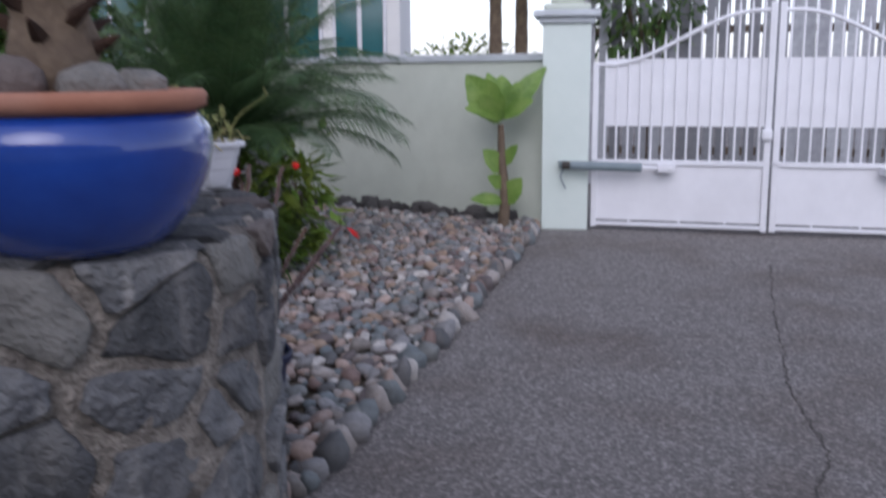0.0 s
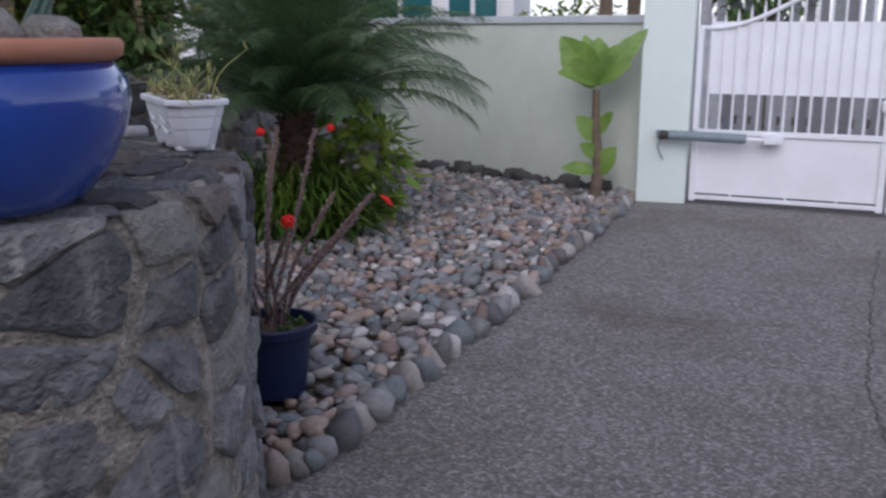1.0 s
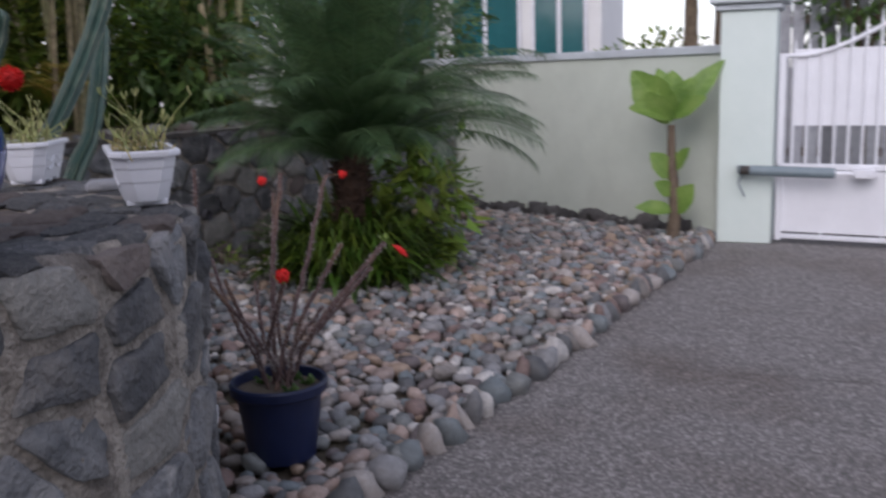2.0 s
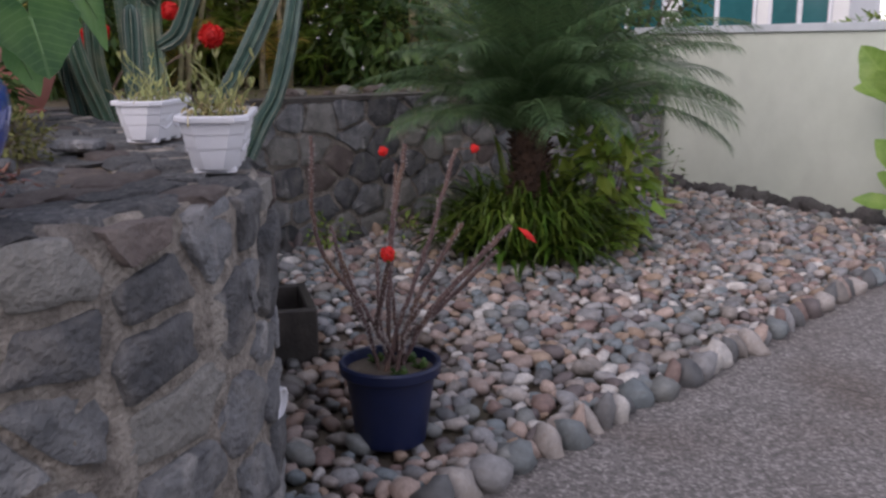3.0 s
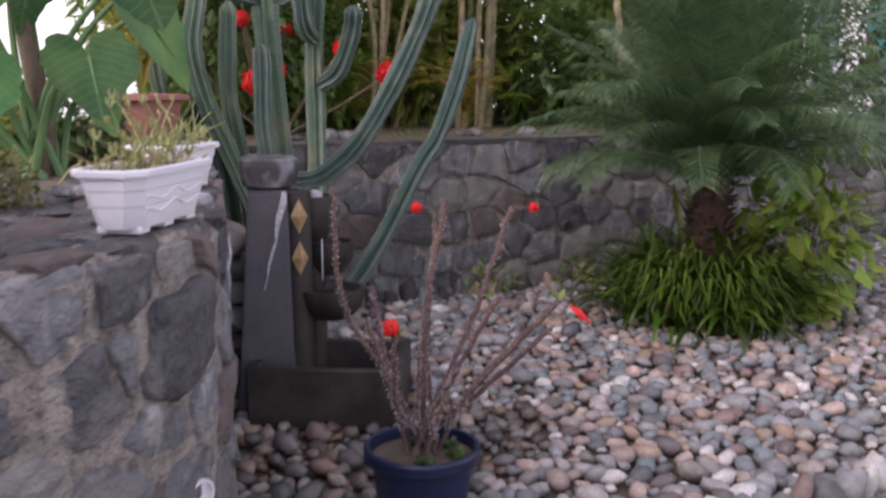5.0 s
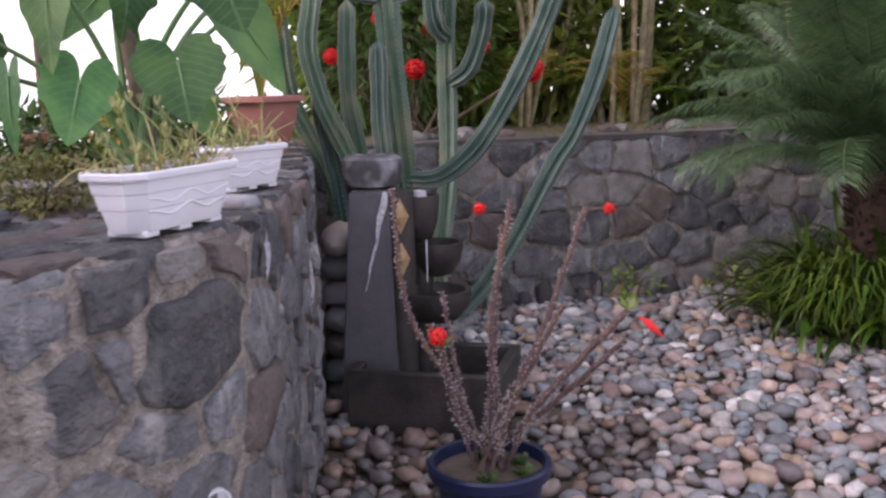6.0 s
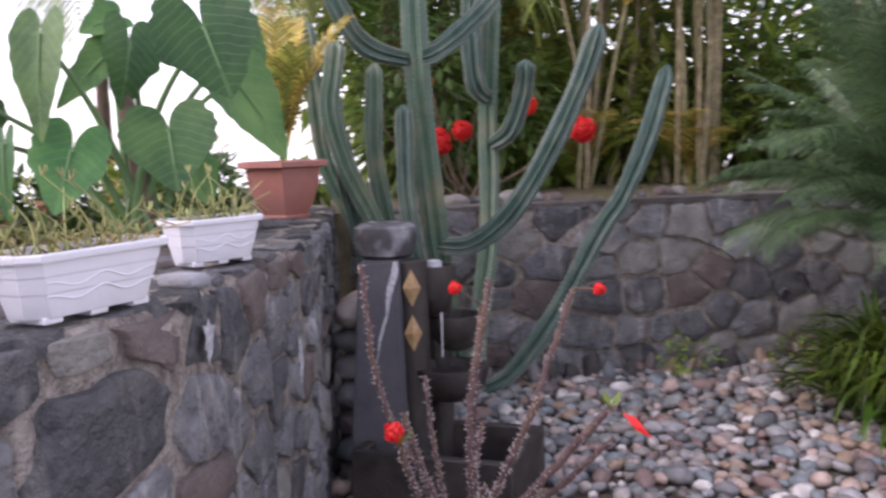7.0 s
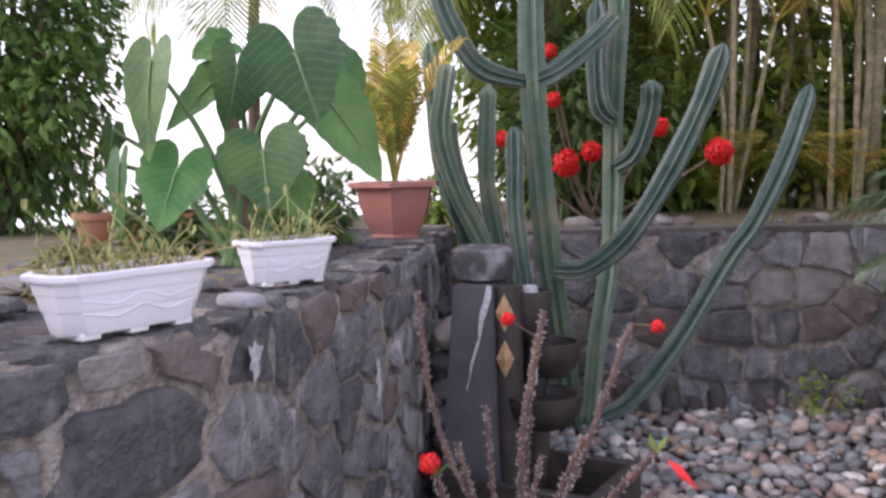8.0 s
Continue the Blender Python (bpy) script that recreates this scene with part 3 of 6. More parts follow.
# rough coping stones bedded in the near wall's top
rnd = random.Random(29)
copings = []
for i in range(10):
    bm = blob(0.5, 0.42, 0.16, i * 3.1 + 2, 0.5, 2)
    for v in bm.verts:
        v.co.z = max(-0.1, min(0.10 + 0.05 * noise.noise(v.co * 5 + Vector((i, 0, 0))), v.co.z * 1.5))
        v.co += Vector((noise.noise(v.co * 7), noise.noise(v.co * 7 + Vector((3, 0, 0))), 0)) * 0.07
    me = mesh(bm, "coping_stone")
    me.materials.append((M_STONE, M_STONE, M_STONE_RED, M_STONE)[i % 4])
    shade(me, 50)
    copings.append(me)
for row, off in enumerate((-0.075, -0.20, -0.31, -0.43, -0.55, -0.68)):
    s = 0.6 + 0.07 * row
    while s < LEFT[0][-1] - 0.2:
        w = rnd.uniform(0.13, 0.26)
        x, y = on_line(LEFT, s + w / 2, off + rnd.uniform(-0.015, 0.015))
        nx, ny = on_line(LEFT, s + w / 2, off + 1.0)
        piece("coping_stone", copings[rnd.randrange(10)], wall_left, pose(x, y, (WALL_TOP - 0.012 if row < 3 else BED - 0.012) + rnd.uniform(-0.006, 0.004), rnd.uniform(-3, 3), rnd.uniform(-3, 3), math.degrees(math.atan2(ny - y, nx - x)) + 90 + rnd.uniform(-20, 20)) @ Matrix.Diagonal((w * 1.12, rnd.uniform(0.14, 0.19), 0.19, 1)))
        s += w * 0.94

# thin concrete coping on the low wall
verts, faces = [], []
cop = [q for q in BACK[0] if q > 0.25]
for s in cop:
    w = 0.010 * noise.noise(Vector((s * 5, 1, 0))) + 0.006 * noise.noise(Vector((s * 17, 2, 0)))
    for off, z in ((0.012 + w, BACK_TOP - 0.022), (0.020 + w, BACK_TOP + 0.012), (0.0 + w, BACK_TOP + 0.016), (-0.14 + w * 3, BACK_TOP + 0.018), (-0.15, BACK_TOP - 0.03)):
        x, y = on_line(BACK, s, off)
        verts.append((x, y, z + 0.004 * noise.noise(Vector((s * 8, off * 9, 5)))))
for i in range(len(cop) - 1):
    for k in range(5):
        a, b = i * 5 + k, i * 5 + (k + 1) % 5
        faces.append((a, a + 5, b + 5, b))
faces += [(4, 3, 2, 1, 0), tuple(range(len(verts) - 5, len(verts)))]
tagged(raw("coping", verts, faces, M_CONC, wall_back, 50), "thin uneven concrete coping")

# white limescale patches on the wall, with ragged outlines
for x, y, z, w, hh in ((-0.865, 3.075, 0.955, 0.07, 0.12), (-1.62, 3.545, 0.70, 0.030, 0.17), (-0.90, 3.09, 0.16, 0.04, 0.12)):
    s = nearest(LEFT, x, y)
    bm = bmesh.new()
    X, Y = on_line(LEFT, s, 0.036)
    mid = bm.verts.new((X, Y, z))
    ring = []
    for i in range(26):
        a = 2 * math.pi * i / 26
        k = rnd.uniform(0.58, 1.08)
        u, v = 0.5 * w * math.cos(a) * k * (1.0 + 0.5 * math.sin(a)), 0.5 * hh * math.sin(a) * k
        X, Y = on_line(LEFT, s + u, 0.026 + rnd.uniform(-0.006, 0.004))
        ring.append(bm.verts.new((X, Y, z + v)))
    for i in range(26):
        bm.faces.new((ring[i], ring[(i + 1) % 26], mid))
    part("lime_patch", bm, M_LIME, wall_left, "white limescale patch", 60)

# white drain pipe end in the wall's corner
sp = nearest(LEFT, -0.585, 2.815)
(ax, ay), (bx, by) = on_line(LEFT, sp + 0.02, -0.04), on_line(LEFT, sp, 0.022)
bm = bmesh.new()
a, b = Vector((ax, ay, 0.475)), Vector((bx, by, 0.468))
d = (b - a).normalized()
u = d.cross(Vector((0, 0, 1))).normalized()
v = u.cross(d)
rings = []
for r, q in ((0.043, a), (0.043, b), (0.037, b), (0.036, b - d * 0.012)):
    rings.append([bm.verts.new(q + (u * math.cos(2 * math.pi * k / 20) + v * math.sin(2 * math.pi * k / 20)) * r) for k in range(20)])
for p, q in zip(rings, rings[1:]):
    for k in range(20):
        bm.faces.new((p[k], p[(k + 1) % 20], q[(k + 1) % 20], q[k]))
bm.faces.new(rings[-1])
tagged(part("drain_pipe", bm, M_WPLAST), "short white plastic drain pipe set in the wall", "pipe")

# a clay drain mouth low in the rubble wall
sp = nearest(BACK, -2.91, 7.15)
(ax, ay), (bx, by) = on_line(BACK, sp, -0.10), on_line(BACK, sp, 0.045)
a, b = Vector((ax, ay, 0.38)), Vector((bx, by, 0.375))
d = (b - a).normalized()
u = d.cross(Vector((0, 0, 1))).normalized()
v = u.cross(d)
bm = bmesh.new()
rings = []
for r, q in ((0.043, a), (0.043, b), (0.034, b), (0.034, a + d * 0.02)):
    rings.append([bm.verts.new(q + (u * math.cos(2 * math.pi * k / 20) + v * math.sin(2 * math.pi * k / 20)) * r) for k in range(20)])
for p, q in zip(rings, rings[1:]):
    for k in range(20):
        bm.faces.new((p[k], p[(k + 1) % 20], q[(k + 1) % 20], q[k]))
bm.faces.new(rings[-1])
tagged(part("drain_pipe", bm, M_FOUNT_GREY), "short dark drain pipe set low in the rubble wall", "pipe")

# the upper garden's ground
bm = bmesh.new()
edge = [on_line(LEFT, s, -0.2) for s in np.linspace(0, LEFT[0][-1] - 0.25, 40)]
edge += [on_line(BACK, s, -0.2) for s in np.linspace(0.35, BACK[0][-1], 24)]
edge += [(-2.2, 14.0), (-8, 14.0), (-8, 5.2), (-6.2, 4.6), (-6.2, 0.5), (-2.7, 0.5)]
bm.faces.new([bm.verts.new((x, y, BED if i < 40 else BACK_TOP - 0.02 if i < 64 else 1.0)) for i, (x, y) in enumerate(edge)])
low = bmesh.ops.extrude_face_region(bm, geom=bm.faces[:])["geom"]
for v in low:
    if isinstance(v, bmesh.types.BMVert):
        v.co.z = GROUND
bmesh.ops.recalc_face_normals(bm, faces=bm.faces)
bmesh.ops.triangulate(bm, faces=bm.faces)
garden = tagged(part("garden_soil", bm, M_EARTH, None, "", 0), "dark bare soil of the raised garden, mossy in places", "garden bed", "", "structure")

# ---- boundary wall, pillar and gate ----
def plan_box(bm, a, b, z0, z1, thick, over=0.0):
    """An upright box on the plan line a-b, its thickness to the left of it."""
    a, b = Vector((*a, 0)), Vector((*b, 0))
    d = (b - a).normalized()
    mid = (a + b) / 2 + Vector((-d.y, d.x, 0)) * thick / 2
    ang = math.degrees(math.atan2(d.y, d.x))
    return box(bm, (b - a).length + over, thick + over, z1 - z0, pose(mid.x, mid.y, (z0 + z1) / 2, 0, 0, ang), 0.006)


wall_north = tagged(part("wall_north", plan_box(bmesh.new(), (-2.2, 11.12), (0.98, 8.93), GROUND, 1.49, 0.15), M_RENDER), "cream rendered garden boundary wall", "wall", "", "structure")
coping = part("coping", plan_box(bmesh.new(), (-2.2, 11.10), (0.99, 8.91), 1.49, 1.56, 0.19, 0.03), M_COPING, wall_north, "pale grey painted coping")
wall_east = tagged(part("wall_east", plan_box(bmesh.new(), (4.5, 7.93), (9.0, 6.7), GROUND, 1.49, 0.15), M_RENDER), "cream rendered garden boundary wall", "wall", "", "structure")

pillar = thing("gate_pillar", pose(1.17, 8.93, GROUND, 0, 0, -8), "pale green rendered gate pillar with a stepped cap", "pillar")
part("shaft", nbox(0.43, 0.43, 1.88, pose(0, 0, 0.94), 0.008), M_PILLAR, pillar)
bm = nbox(0.50, 0.50, 0.05, pose(0, 0, 1.905), 0.008)
box(bm, 0.60, 0.60, 0.06, pose(0, 0, 1.962), 0.012)
part("cap", bm, M_COPING, pillar, "grey painted stepped cap")
bm = nbox(0.42, 0.42, 0.06, pose(0, 0, 2.024), 0.015)
box(bm, 0.30, 0.30, 0.07, pose(0, 0, 2.09), 0.02)
part("finial", bm, M_RENDER, pillar, "white stepped finial")


def gate_leaf(m, sign, label):
    leaf = thing("gate_leaf", m, label, "gate", "leaves of the gate")
    L = 1.56

    def at(x):
        return sign * x

    def arch(u):
        t = min(1, max(0, (u - 0.08) / 0.84))
        return 1.49 + 0.45 * t * t * (3 - 2 * t)

    part("lower_panel", nbox(L - 0.02, 0.02, 0.52, pose(at(L / 2), 0.012, 0.34), 0.003), M_GATE, leaf, "white sheet-metal lower panel")
    for z, hgt, d in ((0.045, 0.035, 0.045), (0.615, 0.045, 0.05)):
        part("rail", nbox(L, d, hgt, pose(at(L / 2), 0, z), 0.004), M_GATE, leaf)
    part("stile", nbox(0.05, 0.05, 1.50, pose(at(0.025), 0, 0.76), 0.004), M_GATE, leaf)
    part("stile", nbox(0.055, 0.05, 2.0, pose(at(L - 0.03), 0, 1.01), 0.004), M_GATE, leaf)
    n = 14
    for i in range(n):
        x = 0.05 + (L - 0.11) * (i + 0.6) / n
        top = arch(x / L) + 0.13
        bm = bmesh.new()
        tube(bm, [Vector((at(x), 0, 0.62)), Vector((at(x), 0, top - 0.07)), Vector((at(x), 0, top))], lambda t: 0.0105 if t < 0.9 else 0.002, 8)
        part("bar", bm, M_GATE, leaf)
    bm = bmesh.new()
    tube(bm, [Vector((at(0.02 + (L - 0.05) * u), 0, arch(u))) for u in np.linspace(0, 1, 20)], 0.019, 8)
    part("arched_rail", bm, M_GATE, leaf, "white curved top rail")
    bm = bmesh.new()
    box(bm, L - 0.16, 0.004, 0.60, pose(at(L / 2 + 0.02), 0.016, 1.24))
    part("screen_sheet", bm, M_GATE, leaf, "white privacy sheet")
    for x in (0.35, 0.8, 1.2):
        part("foot_tab", nbox(0.02, 0.03, 0.03, pose(at(x), 0, 0.075), 0.003), M_GATE, leaf)
    if sign > 0:
        bm = nbox(0.09, 0.07, 0.10, pose(at(L - 0.04), -0.05, 0.88), 0.02, 2)
        part("lock_case", bm, M_GATE, leaf, "white lock case")
    return leaf


ga = math.degrees(math.atan2(-0.41, 1.52))
gate_leaf(pose(1.39, 8.74, GROUND + 0.02, 0, 0, ga), 1, "white steel gate leaf with bars and screen sheet, closed")
gate_leaf(pose(4.418, 7.924, GROUND + 0.02, 0, 0, ga), -1, "white steel gate leaf with bars and screen sheet, closed")


def gate_opener(a, b, label):
    a, b = Vector(a), Vector(b)
    d = (b - a).normalized()
    ob = thing("gate_opener", pose(*a), label, "gate opener")
    L = (b - a).length
    bm = bmesh.new()
    tube(bm, [d * 0.05, d * 0.06, d * (L * 0.72), d * (L * 0.73)], lambda t: 0.03 if t < 0.1 or t > 0.95 else 0.042, 18)
    part("housing", bm, M_MOTOR, ob)
    bm = bmesh.new()
    tube(bm, [d * -0.02, d * 0.05], 0.038, 14)
    part("end_cap", bm, M_FOUNT, ob, "black end cap")
    bm = bmesh.new()
    tube(bm, [d * (L * 0.72), d * L], 0.02, 10)
    part("push_rod", bm, M_GATE, ob, "pale push rod")
    bm = nbox(0.16, 0.14, 0.07, Matrix.Translation(d * (L * 0.95) + Vector((0, 0.05, 0))), 0.008)
    part("bracket", bm, M_GATE, ob, "white bracket")
    bm = bmesh.new()
    tube(bm, spline([d * 0.02, d * 0.0 + Vector((-0.03, 0.02, -0.10)), Vector((0.02, 0.05, -0.22))], 6), 0.008, 6)
    part("cable", bm, M_MOTOR, ob, "grey hanging cable")
    bm = nbox(0.08, 0.16, 0.06, Matrix.Translation(Vector((0.0, 0.06, 0))), 0.006)
    part("wall_plate", bm, M_MOTOR, ob)
    return ob


gate_opener((1.12, 8.60, 0.555), (2.05, 8.42, 0.535), "grey tubular gate motor fixed to the pillar")
gate_opener((4.55, 7.70, 0.555), (3.78, 7.95, 0.535), "grey tubular gate motor fixed to the gate")

# weathered plank fence across the lane
fence = thing("plank_fence", pose(0, 0, GROUND), "weathered grey vertical plank fence across the lane", "fence")
bm = bmesh.new()
plan_box(bm, (1.6, 12.46), (8.6, 10.66), 0.4, 0.5, 0.04)
plan_box(bm, (1.6, 12.46), (8.6, 10.66), 1.9, 2.0, 0.04)
part("rail", bm, M_BARK, fence)
me = mesh(nbox(0.135, 0.022, 2.5, pose(0, 0, 1.25), 0.004), "plank")
me.materials.append(M_PLANK)
tall = mesh(nbox(0.135, 0.022, 3.3, pose(0, 0, 1.65), 0.004), "plank")
tall.materials.append(M_PLANK)
rnd = random.Random(3)
for i in range(44):
    t = i / 44
    piece("plank", tall if t > 0.13 else me, fence, pose(1.6 + 7 * t, 12.42 - 1.8 * t, rnd.uniform(-0.02, 0.02), 0, rnd.uniform(-0.4, 0.4), -14.4))

# ---- house beyond the wall ----
house = thing("house", pose(0, 0, GROUND), "white rendered house with teal-glazed windows beyond the wall", "house")
part("wall", nbox(10.4, 6, 4.6, pose(-5.9, 20.2, 2.3), 0.02), M_HOUSE, house)
bm = nbox(11.2, 7.2, 0.25, pose(-5.9, 20.2, 4.72), 0.03)
part("roof", bm, M_ROOF, house)
for x, w_ in ((-7.6, 1.3), (-5.8, 1.3), (-4.2, 1.3), (-2.7, 1.25), (-1.42, 0.95)):
    w = part("window", nbox(w_, 0.10, 1.7, pose(x, 17.18, 2.45), 0.01), M_WPLAST, house, "white framed window")
    for k in (-1, 1):
        part("pane", nbox(w_ / 2 - 0.10, 0.03, 1.52, pose(x + k * (w_ / 4 - 0.01), 17.125, 2.45), 0.004), M_GLASS, w, "teal glass pane")
part("canopy", nbox(10.8, 0.9, 0.12, pose(-5.9, 16.8, 3.52), 0.02), M_ROOF, house, "pale canopy above the windows")

# unseen wall added behind the head of the drive to cut light from -y
wall_south = tagged(part("wall_south", plan_box(bmesh.new(), (9.0, -3.4), (-9.0, -4.4), GROUND, 3.3, 0.2), M_RENDER), "plain cream rendered wall, unseen, added behind the driveway to block light", "wall", "", "structure")

# unseen slab added over the head of the drive to shade the near wall
shade_slab = tagged(part("unseen_slab", nbox(16, 1.6, 0.18, pose(-1.0, -3.15, 2.9), 0.02), M_HOUSE), "plain white slab, unseen, added overhead to block sky light", "roof", "", "structure")

# assumed sea: glossy sheet added beyond the garden to mirror the sky as white glare
bm = bmesh.new()
bm.faces.new([bm.verts.new(v) for v in ((-2400, -2400, GROUND + 0.02), (-9.0, -2400, GROUND + 0.02), (-9.0, 2400, GROUND + 0.02), (-2400, 2400, GROUND + 0.02))])
sea = tagged(part("water", bm, M_SEA, None, "", 0), "assumed sea, a glossy sheet mirroring the sky as white glare beyond the garden", "water", "", "structure")


# ---- pots and planters ----
glazed = thing("glazed_bowl", pose(-0.745, 1.885, WALL_TOP) @ Matrix.Diagonal((1.09, 1.09, 0.93, 1)), "cobalt blue glazed bowl with terracotta rim on the wall", "plant pot")
bm = bmesh.new()
lathe(bm, [(0.135, 0.0), (0.155, 0.004), (0.185, 0.03), (0.225, 0.09), (0.252, 0.16), (0.262, 0.215), (0.258, 0.255), (0.24, 0.285), (0.225, 0.295), (0.205, 0.29), (0.20, 0.24)], 56)
part("bowl", bm, M_BLUE, glazed, "", 60)
bm = bmesh.new()
lathe(bm, [(0.205, 0.27), (0.238, 0.293), (0.252, 0.30), (0.255, 0.325), (0.248, 0.335), (0.215, 0.335), (0.205, 0.32)], 56)
part("rim", bm, M_TERRA, glazed, "unglazed terracotta rim", 60)
bm = bmesh.new()
lathe(bm, [(0.01, 0.29), (0.206, 0.29), (0.206, 0.30), (0.01, 0.315)], 24)
part("soil", bm, M_SOIL, glazed)
rnd = random.Random(8)
for x, y, r in ((0.08, -0.05, 0.07), (-0.07, -0.09, 0.08), (0.13, 0.08, 0.06), (-0.02, 0.12, 0.06), (-0.13, 0.03, 0.06)):
    bm = blob(r, r * 0.8, r * 0.7, r * 90 + x)
    bmesh.ops.translate(bm, verts=bm.verts, vec=(-0.745 + x, 1.885 + y, WALL_TOP + 0.29 + r * 0.4))
    tagged(part("rock", bm, M_STONE_PALE if rnd.random() < 0.6 else M_STONE_RED), "weathered brown rock lying in the blue bowl", "rock", "rocks in the bowl")
desert = thing("thick_stemmed_plant", pose(-0.77, 1.91, WALL_TOP + 0.27), "stout brown plant stem with cut leaf bases, in the blue bowl", "plant")
bm = bmesh.new()
tube(bm, spline([(0, 0, 0), (0.0, 0.01, 0.18), (-0.02, 0.02, 0.4), (-0.02, 0.02, 0.6)], 6), lambda t: 0.085 - 0.02 * t, 14)
for v in bm.verts:
    v.co += v.normal * 0.0 + Vector((noise.noise(v.co * 14), noise.noise(v.co * 14 + Vector((5, 0, 0))), 0)) * 0.018
part("stem", bm, M_BARK, desert)
for i in range(40):
    bm = bmesh.new()
    a, z = i * 2.4, 0.08 + 0.5 * i / 40
    d = Vector((math.cos(a), math.sin(a), 0.5))
    p = Vector((0, 0.01, z)) + d * 0.06
    tube(bm, [p, p + d * 0.05, p + d * 0.075], lambda t: 0.02 * (1 - 0.8 * t), 5)
    part("leaf_base", bm, M_CYCT, desert)
for i in range(7):
    a = i * 0.9 + 0.3
    d = Vector((math.cos(a), math.sin(a), 0))
    bm = bmesh.new()
    tube(bm, spline([Vector((0, 0, 0.58)), d * 0.12 + Vector((0, 0, 0.72)), d * 0.22 + Vector((0, 0, 0.74))], 5), lambda t: 0.014 * (1 - 0.6 * t), 6)
    part("leaf", bm, M_SHRUB, desert)


def hexa(bm, profile, n=6, m=Matrix(), sx=1.0, sy=1.0):
    rings = [[bm.verts.new(m @ Vector((r * sx * math.cos(2 * math.pi * (i + 0.5) / n), r * sy * math.sin(2 * math.pi * (i + 0.5) / n), z))) for i in range(n)] for r, z in profile]
    for a, b in zip(rings, rings[1:]):
        for i in range(n):
            bm.faces.new((a[i], a[(i + 1) % n], b[(i + 1) % n], b[i]))
    bm.faces.new(rings[0][::-1])
    bm.faces.new(rings[-1])
    return bm


def stalks(bm, rnd, n, sx, sy, h0, h1, z, lean=0.35, r=0.0028, heads=True):
    for i in range(n):
        x, y = rnd.uniform(-sx, sx), rnd.uniform(-sy, sy)
        h = rnd.uniform(h0, h1)
        dx, dy = rnd.uniform(-lean, lean) * h, rnd.uniform(-lean, lean) * h
        top = Vector((x + dx, y + dy, z + h))
        tube(bm, spline([(x, y, z), (x + dx * 0.3 + rnd.uniform(-0.01, 0.01), y + dy * 0.3, z + h * 0.55), top], 3), lambda t: r * (1.2 - 0.5 * t), 4)
        if heads and rnd.random() < 0.6:
            for k in range(3):
                a = rnd.uniform(0, 6.3)
                tube(bm, [top, top + Vector((math.cos(a) * 0.008, math.sin(a) * 0.008, 0.012)), top + Vector((math.cos(a) * 0.009, math.sin(a) * 0.009, 0.022))], lambda t: 0.0035 * (1 - 0.5 * t), 4)


